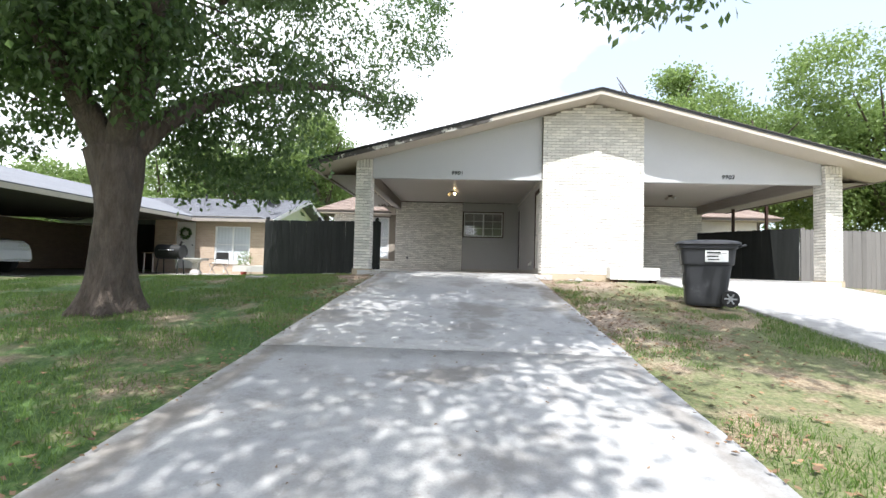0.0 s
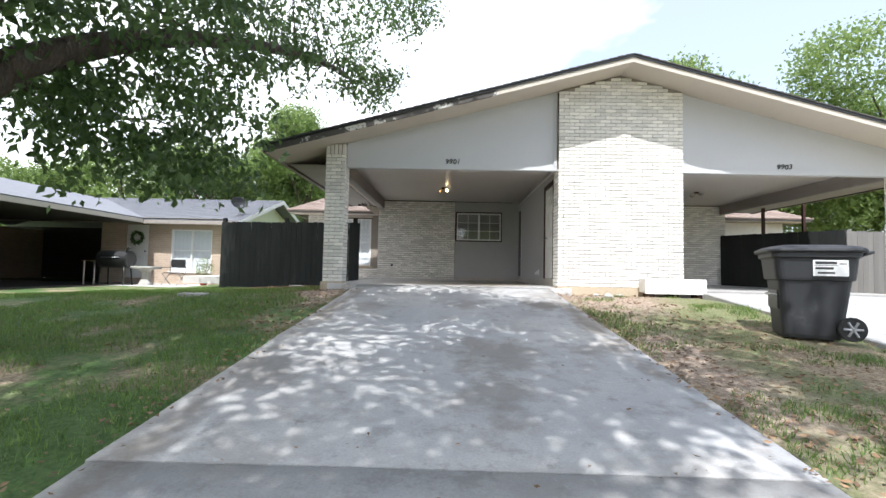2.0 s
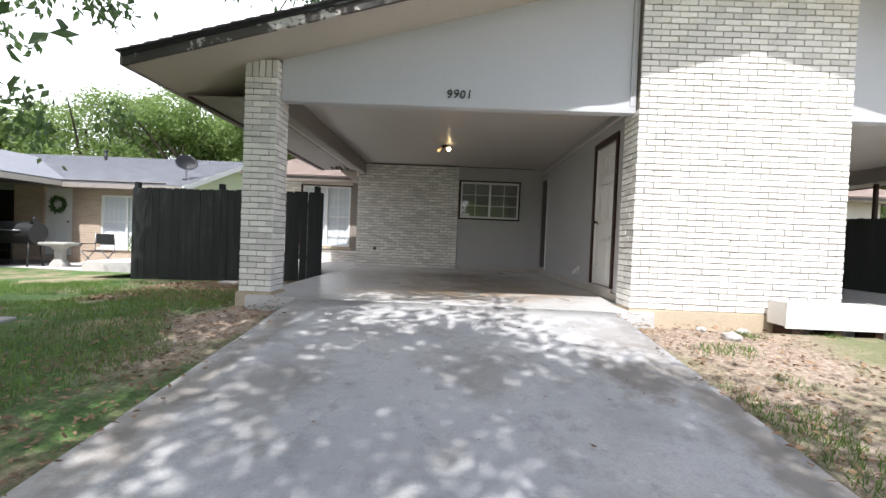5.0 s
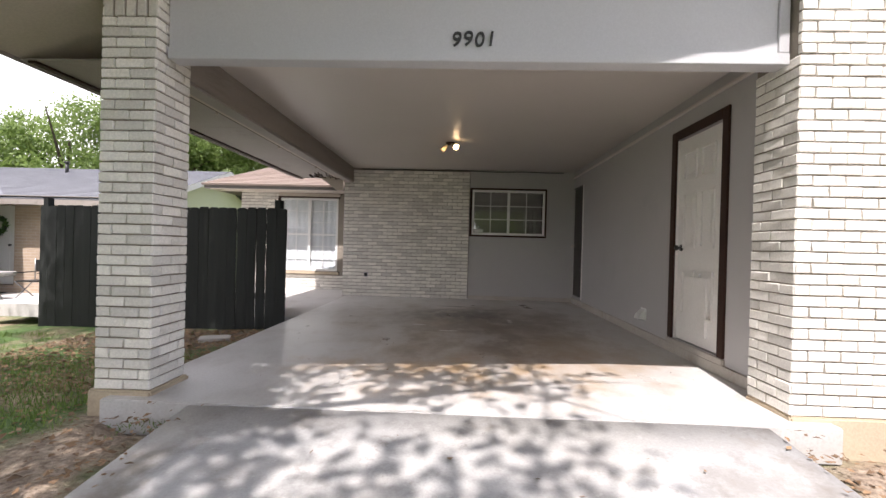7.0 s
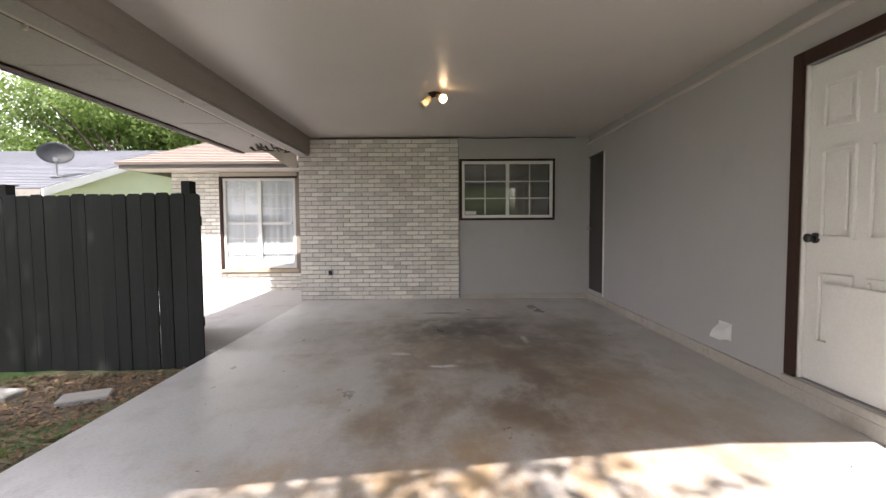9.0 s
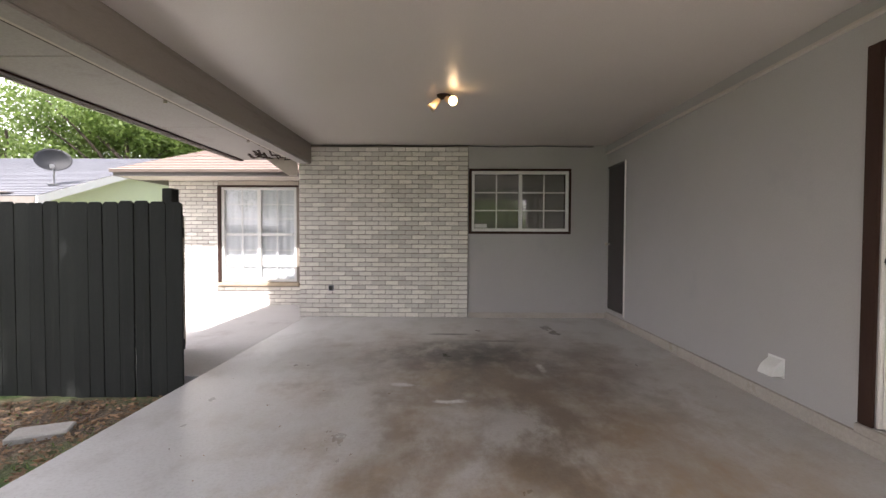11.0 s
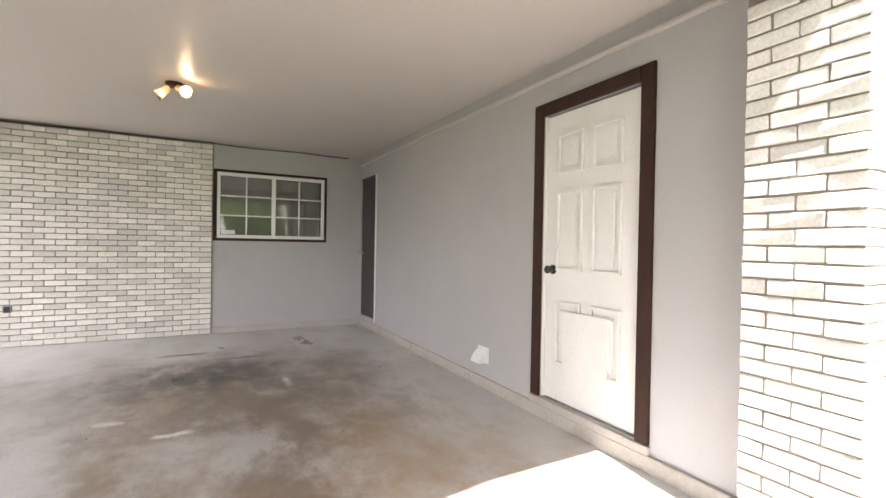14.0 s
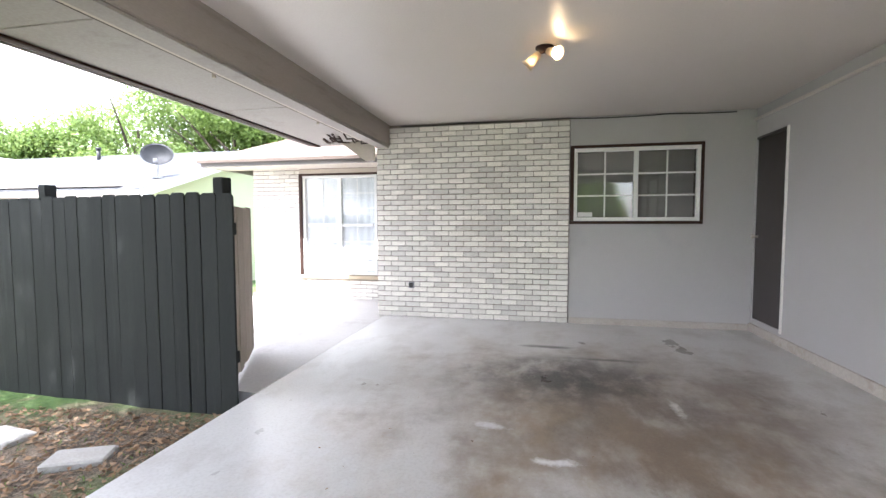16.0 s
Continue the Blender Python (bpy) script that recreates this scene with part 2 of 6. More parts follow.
    "car_paint": surface("white_car_paint", (0.72, 0.73, 0.75), (0.70, 0.71, 0.73), 0.25, 1, 20, 0.1, 0.0, 0.001),
    "tint": surface("dark_window", (0.015, 0.016, 0.018), (0.02, 0.021, 0.023), 0.08, 2, 20, 0.2, 0.0, 0.001),
    "red": surface("red_plastic", (0.35, 0.05, 0.04), (0.30, 0.04, 0.03), 0.5, 5, 40, 0.3, 0.0, 0.001),
    "curtain": surface("pale_curtain", (0.70, 0.72, 0.74), (0.66, 0.68, 0.70), 0.85, 3, 30, 0.3, 0.0, 0.001),
    # unlit depth of rooms and the neighbour's carport, painted as a near-black colour
    "dim": surface("shade_dark_wall", (0.05, 0.043, 0.038), (0.065, 0.055, 0.05), 0.8, 2, 30, 0.3, 0.0, 0.001),
    "blind": surface("grey_blind", (0.30, 0.29, 0.275), (0.26, 0.25, 0.24), 0.6, 3, 40, 0.3, 0.0, 0.001),
    "bulb": glow_material("lit_bulb", (1.0, 0.72, 0.38), 14.0),
    "wood": surface("weathered_wood", (0.26, 0.19, 0.13), (0.20, 0.145, 0.10), 0.8, 5, 40, 0.7, 0.3, 0.003, stretch=(1, 1, 5)),
}


def blot(n, l, v, x, y, rx, ry, edge, wob, freq, amount, detail=7, rough=0.68):
    """A stain with a ragged outline round a place on a floor."""
    sub, sc, ln = n.new("ShaderNodeVectorMath"), n.new("ShaderNodeVectorMath"), n.new("ShaderNodeVectorMath")
    sub.operation, sc.operation, ln.operation = "SUBTRACT", "MULTIPLY", "LENGTH"
    sub.inputs[1].default_value = (x, y, 0)
    sc.inputs[1].default_value = (1 / rx, 1 / ry, 0)
    l.new(v, sub.inputs[0]), l.new(sub.outputs[0], sc.inputs[0]), l.new(sc.outputs[0], ln.inputs[0])
    ad, mu, am = n.new("ShaderNodeMath"), n.new("ShaderNodeMath"), n.new("ShaderNodeMath")
    mu.operation, am.operation = "MULTIPLY_ADD", "MULTIPLY"
    l.new(noise_node(n, l, v, freq, detail, rough), mu.inputs[0])
    mu.inputs[1].default_value, mu.inputs[2].default_value = wob * 1.8, -wob * 0.9
    l.new(ln.outputs["Value"], ad.inputs[0]), l.new(mu.outputs[0], ad.inputs[1])
    l.new(ramp_node(n, l, ad.outputs[0], edge, 1.0, (1, 1, 1), (0, 0, 0)), am.inputs[0])
    am.inputs[1].default_value = amount
    return am.outputs[0]


# Lawn and bare earth: grass, thin patches, dry leaves
def lawn_material():
    m, n, l, p = nodes_of("lawn")
    geo = n.new("ShaderNodeNewGeometry")
    v = geo.outputs["Position"]
    green = mix_node(n, l, ramp_node(n, l, noise_node(n, l, v, 26, 5), 0.35, 0.66), (0.04, 0.09, 0.018), (0.10, 0.165, 0.038))
    dry = mix_node(n, l, ramp_node(n, l, noise_node(n, l, v, 34, 6), 0.36, 0.62), (0.16, 0.115, 0.07), (0.36, 0.29, 0.19))
    patch = ramp_node(n, l, noise_node(n, l, v, 1.1, 7, 0.65), 0.485, 0.62)
    sep = n.new("ShaderNodeSeparateXYZ")
    l.new(v, sep.inputs[0])
    side = n.new("ShaderNodeMapRange")
    side.inputs["From Min"].default_value, side.inputs["From Max"].default_value = 1.0, 2.0
    side.inputs["To Min"].default_value, side.inputs["To Max"].default_value = 0.0, 0.42
    l.new(sep.outputs["X"], side.inputs["Value"])
    more = n.new("ShaderNodeMath")
    more.use_clamp = True
    l.new(patch, more.inputs[0]), l.new(side.outputs["Result"], more.inputs[1])
    col = mix_node(n, l, more.outputs[0], green, dry)
    mulch = mix_node(n, l, ramp_node(n, l, noise_node(n, l, v, 60, 6, 0.7), 0.40, 0.62), (0.05, 0.036, 0.026), (0.22, 0.165, 0.12))
    earth = mix_node(n, l, ramp_node(n, l, noise_node(n, l, v, 22, 7, 0.7), 0.36, 0.64), (0.17, 0.12, 0.085), (0.44, 0.35, 0.27))
    for x, y, rx, ry, c in ((-3.3, 13.9, 1.7, 0.9, mulch), (-2.35, 12.4, 0.5, 1.2, mulch), (-2.2, 10.4, 0.55, 1.8, earth), (2.5, 10.4, 1.3, 1.5, earth), (2.1, 7.5, 0.6, 3.0, earth)):
        col = mix_node(n, l, blot(n, l, v, x, y, rx, ry, 0.45, 0.8, 1.8, 0.95), col, c)
    l.new(col, p.inputs["Base Color"])
    p.inputs["Roughness"].default_value = 0.95
    b = n.new("ShaderNodeBump")
    b.inputs["Strength"].default_value, b.inputs["Distance"].default_value = 0.8, 0.03
    l.new(noise_node(n, l, v, 45, 6), b.inputs["Height"])
    l.new(b.outputs["Normal"], p.inputs["Normal"])
    return m


M["lawn"] = lawn_material()


# Carport floor: worn sealed concrete with tyre-brown zones, an oil patch and pale etched marks
def floor_material():
    """Old troweled carport concrete, half glossy, with patchy rust-brown zones, an oil patch and a few pale scrapes."""
    m, n, l, p = nodes_of("carport_floor")
    geo, mp = n.new("ShaderNodeNewGeometry"), n.new("ShaderNodeMapping")
    v = geo.outputs["Position"]
    mp.inputs["Scale"].default_value, mp.inputs["Rotation"].default_value = (1.25, 0.7, 1), (0, 0, -0.35)
    l.new(v, mp.inputs["Vector"])
    w = mp.outputs["Vector"]

    def patchy(mask, scale, lo, hi, least=0.25):
        """A mask broken up by ragged streaks."""
        mu = n.new("ShaderNodeMath")
        mu.operation = "MULTIPLY"
        l.new(mask, mu.inputs[0])
        l.new(ramp_node(n, l, noise_node(n, l, w, scale, 8, 0.66), lo, hi, (least, least, least), (1, 1, 1)), mu.inputs[1])
        return mu.outputs[0]

    col = mix_node(n, l, ramp_node(n, l, noise_node(n, l, v, 0.9, 6, 0.6), 0.36, 0.66), (0.60, 0.59, 0.575), (0.48, 0.465, 0.445))
    col = mix_node(n, l, ramp_node(n, l, noise_node(n, l, w, 2.4, 8, 0.66), 0.50, 0.66, (0, 0, 0), (0.5, 0.5, 0.5)), col, (0.36, 0.33, 0.30))
    for x, y, rx, ry, c, a, scale, lo, hi in (
            (0.25, 14.1, 2.1, 2.9, (0.27, 0.195, 0.125), 0.95, 1.5, 0.40, 0.58), (-0.2, 12.2, 1.6, 0.9, (0.38, 0.25, 0.125), 0.85, 2.6, 0.46, 0.60),
            (1.1, 13.0, 1.0, 1.1, (0.33, 0.225, 0.125), 0.8, 2.2, 0.44, 0.60), (0.1, 15.0, 1.7, 1.4, (0.135, 0.105, 0.085), 0.95, 2.0, 0.40, 0.56),
            (0.35, 13.7, 0.5, 1.6, (0.17, 0.13, 0.10), 0.85, 3.0, 0.44, 0.58), (-0.5, 13.2, 0.35, 1.4, (0.21, 0.16, 0.115), 0.8, 3.4, 0.44, 0.58),
            (1.2, 14.9, 0.5, 1.5, (0.19, 0.15, 0.12), 0.85, 2.8, 0.44, 0.58), (1.5, 13.9, 0.5, 1.2, (0.60, 0.59, 0.58), 0.7, 2.4, 0.46, 0.58)):
        col = mix_node(n, l, patchy(blot(n, l, v, x, y, rx, ry, 0.3, 0.9, 1.8, a), scale, lo, hi), col, c)
    col = mix_node(n, l, patchy(blot(n, l, v, -0.1, 15.35, 0.85, 0.62, 0.25, 0.9, 3.0, 0.97), 4.0, 0.36, 0.52), col, (0.022, 0.018, 0.017))
    for x, y, rx, ry, c, a, wob, fq in (
            (-0.2, 16.25, 0.34, 0.07, (0.04, 0.035, 0.03), 0.9, 0.7, 6.0), (0.28, 15.9, 0.38, 0.05, (0.05, 0.042, 0.038), 0.9, 0.7, 6.0),
            (-0.22, 13.98, 0.15, 0.05, (0.74, 0.74, 0.75), 0.8, 1.3, 14.0), (0.6, 14.85, 0.04, 0.17, (0.72, 0.71, 0.70), 0.8, 1.2, 14.0),
            (-0.62, 14.35, 0.12, 0.06, (0.68, 0.68, 0.71), 0.7, 1.3, 14.0)):
        col = mix_node(n, l, blot(n, l, v, x, y, rx, ry, 0.3, wob, fq, a, 6, 0.62), col, c)
    col = mix_node(n, l, ramp_node(n, l, noise_node(n, l, v, 55, 4, 0.6), 0.46, 0.72, (0, 0, 0), (0.28, 0.28, 0.28)), col, (0.26, 0.235, 0.21))
    l.new(col, p.inputs["Base Color"])
    rr = n.new("ShaderNodeMapRange")
    rr.inputs["To Min"].default_value, rr.inputs["To Max"].default_value = 0.20, 0.42
    l.new(noise_node(n, l, w, 1.6, 5), rr.inputs["Value"])
    l.new(rr.outputs["Result"], p.inputs["Roughness"])
    return m


def brick_wall_material():
    """Tan brick in running bond on a far wall, with pale joints."""
    m, n, l, p = nodes_of("tan_brick_wall")
    geo, sep, cmb, br = n.new("ShaderNodeNewGeometry"), n.new("ShaderNodeSeparateXYZ"), n.new("ShaderNodeCombineXYZ"), n.new("ShaderNodeTexBrick")
    add = n.new("ShaderNodeMath")
    l.new(geo.outputs["Position"], sep.inputs[0])
    l.new(sep.outputs[0], add.inputs[0]), l.new(sep.outputs[1], add.inputs[1])
    l.new(add.outputs[0], cmb.inputs[0]), l.new(sep.outputs[2], cmb.inputs[1])
    l.new(cmb.outputs[0], br.inputs["Vector"])
    br.inputs["Scale"].default_value = 1.0
    br.inputs["Brick Width"].default_value, br.inputs["Row Height"].default_value, br.inputs["Mortar Size"].default_value = 0.23, 0.075, 0.007
    br.inputs["Color1"].default_value, br.inputs["Color2"].default_value, br.inputs["Mortar"].default_value = (0.50, 0.385, 0.285, 1), (0.42, 0.32, 0.235, 1), (0.52, 0.44, 0.36, 1)
    col = mix_node(n, l, ramp_node(n, l, noise_node(n, l, geo.outputs["Position"], 2.2, 5), 0.4, 0.72, (0, 0, 0), (0.5, 0.5, 0.5)), br.outputs["Color"], (0.40, 0.315, 0.24))
    l.new(col, p.inputs["Base Color"])
    p.inputs["Roughness"].default_value = 0.9
    b = n.new("ShaderNodeBump")
    b.inputs["Strength"].default_value, b.inputs["Distance"].default_value = 0.5, 0.006
    b.invert = True
    l.new(br.outputs["Fac"], b.inputs["Height"])
    l.new(b.outputs["Normal"], p.inputs["Normal"])
    return m


def drive_material():
    m, n, l, p = nodes_of("drive_concrete")
    geo = n.new("ShaderNodeNewGeometry")
    v = geo.outputs["Position"]
    col = mix_node(n, l, ramp_node(n, l, noise_node(n, l, v, 0.7, 7), 0.36, 0.66), (0.36, 0.36, 0.36), (0.45, 0.44, 0.42))
    col = mix_node(n, l, ramp_node(n, l, noise_node(n, l, v, 70, 5), 0.42, 0.70, (0, 0, 0), (0.6, 0.6, 0.6)), col, (0.31, 0.30, 0.285))
    col = mix_node(n, l, ramp_node(n, l, noise_node(n, l, v, 2.2, 8, 0.72), 0.56, 0.70, (0, 0, 0), (0.65, 0.65, 0.65)), col, (0.30, 0.27, 0.235))
    col = mix_node(n, l, ramp_node(n, l, noise_node(n, l, v, 5.0, 8, 0.75), 0.60, 0.72, (0, 0, 0), (0.75, 0.75, 0.75)), col, (0.19, 0.17, 0.15))
    col = mix_node(n, l, ramp_node(n, l, noise_node(n, l, v, 1.3, 9, 0.72), 0.50, 0.64, (0, 0, 0), (0.55, 0.55, 0.55)), col, (0.27, 0.255, 0.24))
    col = mix_node(n, l, ramp_node(n, l, noise_node(n, l, v, 14.0, 6, 0.7), 0.60, 0.70, (0, 0, 0), (0.5, 0.5, 0.5)), col, (0.56, 0.55, 0.53))
    col = mix_node(n, l, ramp_node(n, l, noise_node(n, l, v, 3.4, 9, 0.74), 0.53, 0.63, (0, 0, 0), (0.5, 0.5, 0.5)), col, (0.215, 0.205, 0.195))
    for x, y, rx, ry, a in ((-1.62, 4.0, 0.16, 4.0, 0.6), (-1.62, 9.2, 0.18, 2.2, 0.65), (1.62, 8.4, 0.2, 2.8, 0.75), (1.6, 3.4, 0.14, 2.6, 0.5)):
        col = mix_node(n, l, blot(n, l, v, x, y, rx, ry, 0.2, 1.6, 3.2, a), col, (0.16, 0.13, 0.10))
    for x, y, rx, ry, a in ((0.0, 4.35, 0.5, 0.35, 0.75), (0.35, 6.9, 0.5, 0.7, 0.6), (0.3, 5.9, 0.35, 0.5, 0.55), (1.25, 7.2, 0.35, 0.3, 0.65), (-1.5, 6.4, 0.4, 0.7, 0.55),
                            (1.3, 9.5, 0.35, 0.7, 0.85), (0.2, 9.4, 0.5, 0.5, 0.45), (-1.2, 9.0, 0.4, 0.7, 0.45), (0.5, 3.0, 0.4, 0.4, 0.4), (1.4, 10.4, 0.4, 0.5, 0.5)):
        col = mix_node(n, l, blot(n, l, v, x, y, rx, ry, 0.3, 1.9, 3.0, a), col, (0.17, 0.15, 0.13))
    l.new(col, p.inputs["Base Color"])
    p.inputs["Roughness"].default_value = 0.82
    b = n.new("ShaderNodeBump")
    b.inputs["Strength"].default_value, b.inputs["Distance"].default_value = 0.4, 0.004
    l.new(noise_node(n, l, v, 60, 5), b.inputs["Height"])
    l.new(b.outputs["Normal"], p.inputs["Normal"])
    return m


M["drive"] = drive_material()
M["slab"] = floor_material()
M["tan_brick"] = brick_wall_material()


# ---- mesh helpers ----
def box(bm, x0, x1, y0, y1, z0, z1, bevel=0.0):
    vs = [bm.verts.new((x, y, z)) for z in (z0, z1) for x, y in ((x0, y0), (x1, y0), (x1, y1), (x0, y1))]
    fs = [bm.faces.new([vs[i] for i in f]) for f in ((3, 2, 1, 0), (4, 5, 6, 7), (0, 1, 5, 4), (1, 2, 6, 5), (2, 3, 7, 6), (3, 0, 4, 7))]
    if bevel:
        bmesh.ops.bevel(bm, geom=list({e for f in fs for e in f.edges}), offset=bevel, segments=2, affect="EDGES", clamp_overlap=True)
    return vs


def prism(bm, outline, axis, a, b):
    """A solid with the outline (2D, in the two other axes) from a to b along an axis."""
    def at(p, d):
        return {"x": (d, p[0], p[1]), "y": (p[0], d, p[1]), "z": (p[0], p[1], d)}[axis]
    lo, hi = [bm.verts.new(at(p, a)) for p in outline], [bm.verts.new(at(p, b)) for p in outline]
    bm.faces.new(lo), bm.faces.new(hi)
    for i in range(len(outline)):
        j = (i + 1) % len(outline)
        bm.faces.new((lo[i], lo[j], hi[j], hi[i]))
    bmesh.ops.recalc_face_normals(bm, faces=bm.faces)


def tube(bm, points, radii, sides=10, cap=True):
    """A round bar through points, with a radius at each."""
    rings = []
    for i, p in enumerate(points):
        p = Vector(p)
        d = (Vector(points[min(i + 1, len(points) - 1)]) - Vector(points[max(i - 1, 0)])).normalized()
        u = d.orthogonal().normalized() if i == 0 else (u - u.dot(d) * d).normalized()
        w = d.cross(u)
        r = radii[i] if isinstance(radii, (list, tuple)) else radii
        rings.append([bm.verts.new(p + r * (math.cos(k * math.tau / sides) * u + math.sin(k * math.tau / sides) * w)) for k in range(sides)])
    for a, b in zip(rings, rings[1:]):
        for k in range(sides):
            bm.faces.new((a[k], a[(k + 1) % sides], b[(k + 1) % sides], b[k]))
    if cap:
        bm.faces.new(rings[0][::-1]), bm.faces.new(rings[-1])


def mesh_of(name, bm, material, smooth=False):
    me = bpy.data.meshes.new(name)
    bm.to_mesh(me)
    bm.free()
    me.materials.append(M[material])
    if smooth:
        for f in me.polygons:
            f.use_smooth = True
    return me


def part(name, bm, material, parent, label="", smooth=False):
    ob = new(name, mesh_of(name, bm, material, smooth))
    ob.parent = parent
    if parent is not None:
        ob.matrix_parent_inverse = parent.matrix_world.inverted()
    return tagged(ob, label)


def slab(name, x0, x1, y0, y1, z0, z1, material, parent, label="", bevel=0.0):
    bm = bmesh.new()
    box(bm, x0, x1, y0, y1, z0, z1, bevel)
    return part(name, bm, material, parent, label)


def thing(name, at, label, category, group="", kind=""):
    ob = new(name)
    ob.matrix_world = at if isinstance(at, Matrix) else Matrix.Translation(at)
    ob.empty_display_size = 0.1
    bpy.context.view_layer.update()
    return tagged(ob, label, category, group, kind)


def setting(name, bm, material, label, category, smooth=False):
    return tagged(part(name, bm, material, None, "", smooth), label, category, kind="structure")


def from_arrays(name, verts, faces, material, smooth=False):
    me = bpy.data.meshes.new(name)
    me.from_pydata(verts, [], faces)
    me.materials.append(M[material])
    if smooth:
        me.polygons.foreach_set("use_smooth", [True] * len(me.polygons))
    return me


# ---- ground ----
SLOPE, MID = 0.107, 3.13


def drive_z(y):
    return -SLOPE * max(0.0, 11.24 - max(y, -4.0))


def ground_z(x, y):
    """Lawn height: follows the drive, sinks to the neighbour on one side, evens out far away."""
    z = drive_z(y) - 0.035
    if y > 10.4:
        z -= min(0.10, 0.10 * (y - 10.4))
    k = min(1.0, max(0.0, (-x - 2.2) / 7.0))
    k2 = min(1.0, max(0.0, (y - 4.0) / 8.0))
    z -= 0.30 * k * k2
    k3 = min(1.0, max(0.0, (x - 8.8) / 3.0))
    z -= 0.16 * k3 * min(1.0, max(0.0, (y - 8.0) / 4.0))
    far = min(1.0, max(0.0, (math.hypot(x, y - 8) - 30) / 20))
    z = z * (1 - far) - 0.6 * far
    if abs(x) < 40 and -6 < y < 40:
        z += 0.018 * noise.noise((x * 0.9, y * 0.9, 0)) + 0.008 * noise.noise((x * 4, y * 4, 3))
    return z


def build_ground():
    xs = [-400, -150, -70, -45, -35] + [-28 + i for i in range(17)] + [-10.8 + 0.2 * i for i in range(115)] + [12.5 + i for i in range(14)] + [32, 45, 70, 150, 400]
    ys = [-400, -150, -60, -30, -15, -9] + [-6 + 0.5 * i for i in range(12)] + [0.2 * i for i in range(80)] + [16.5 + i for i in range(20)] + [42, 55, 80, 160, 400]
    verts = [(x, y, ground_z(x, y)) for y in ys for x in xs]
    w = len(xs)
    faces = [(j * w + i, j * w + i + 1, (j + 1) * w + i + 1, (j + 1) * w + i) for j in range(len(ys) - 1) for i in range(w - 1)]
    # cut the sheet away under the slabs, which lie higher
    for i, (x, y, z) in enumerate(verts):
        under = (abs(x - (-0.02)) < 1.72 and -3.9 < y < 11.3) or (4.5 < x < 7.95 and -3.9 < y < 11.3) or (-2.3 < x < 8.6 and 11.2 < y < 18.3)
        if under:
            verts[i] = (x, y, z - 0.10)
    ob = new("ground", from_arrays("ground", verts, faces, "lawn", True))
    tagged(ob, "patchy green lawn with bare dry earth and fallen leaves", "lawn", kind="structure")


build_ground()


def sloped_slab(name, x0, x1, y0, y1, label, lift=0.0, mat="drive"):
    """A concrete slab that follows the slope of the drive, with a finely uneven outline."""
    bm = bmesh.new()
    nx, ny = 12, max(2, int((y1 - y0) / 0.4))
    top, low = [], []
    for j in range(ny + 1):
        y = y0 + (y1 - y0) * j / ny
        row, rl = [], []
        for i in range(nx + 1):
            x = x0 + (x1 - x0) * i / nx
            if i in (0, nx):
                x += 0.018 * noise.noise((x * 2, y * 2.3, 1))
            z = drive_z(y) + lift + 0.004 * noise.noise((x, y, 5)) - (0.008 if i in (0, nx) else 0.002 if j in (0, ny) else 0)
            row.append(bm.verts.new((x, y, z)))
            rl.append(bm.verts.new((x, y, z - 0.14)))
        top.append(row), low.append(rl)
    for j in range(ny):
        for i in range(nx):
            bm.faces.new((top[j][i], top[j][i + 1], top[j + 1][i + 1], top[j + 1][i]))
        for a, s in ((0, 1), (nx, 0)):
            q = (top[j][a], top[j + 1][a], low[j + 1][a], low[j][a])
            bm.faces.new(q if s else q[::-1])
    for j, s in ((0, 0), (ny, 1)):
        for i in range(nx):
            q = (top[j][i], top[j][i + 1], low[j][i + 1], low[j][i])
            bm.faces.new(q[::-1] if not s else q)
    bmesh.ops.recalc_face_normals(bm, faces=bm.faces)
    ob = part(name, bm, mat, None)
    for f in ob.data.polygons:
        f.use_smooth = f.normal.z > 0.9
    return tagged(ob, label, "driveway", kind="structure")


sloped_slab("driveway", -1.78, 1.75, -4.0, 4.975, "grey stained concrete driveway slab")
sloped_slab("driveway", -1.80, 1.76, 4.99, 11.225, "grey stained concrete driveway slab")
sloped_slab("driveway", 4.46, 8.0, -4.0, 4.975, "pale sunlit concrete driveway slab")
sloped_slab("driveway", 4.46, 8.05, 4.99, 11.225, "pale sunlit concrete driveway slab")

# ---- the duplex: setting ----
FRONT, BACK, CEIL, BEAM = 11.34, 17.41, 2.55, 2.27
RIDGE, PITCH, EAVE, RAKE = 4.24, 0.263, 6.60, 10.75
COURSE, BRICK_L, BRICK_H, JOINT = 0.0680, 0.197, 0.058, 0.010


def mx(x):
    """The mirrored place in the other unit."""
    return 2 * MID - x


def roof_z(x):
    return RIDGE - PITCH * abs(x - MID)


def floors():
    for side, name in ((0, "a"), (1, "b")):
        a, b = (-2.38, 2.2) if not side else (mx(2.2), mx(-2.38))
        bm = bmesh.new()
        box(bm, a, b, 11.24, 18.0, -0.22, 0.0, 0.008)
        setting("floor", bm, "slab", "smooth stained concrete carport floor", "floor")
    bm = bmesh.new()
    prism(bm, [(-7.4, 15.05), (-4.0, 15.05), (-4.0, 14.70), (-2.386, 14.55), (-2.386, 18.6), (-7.4, 18.6)], "z", -0.2, -0.006)
    setting("patio", bm, "patio", "sunlit pale concrete patio slab", "patio")


floors()


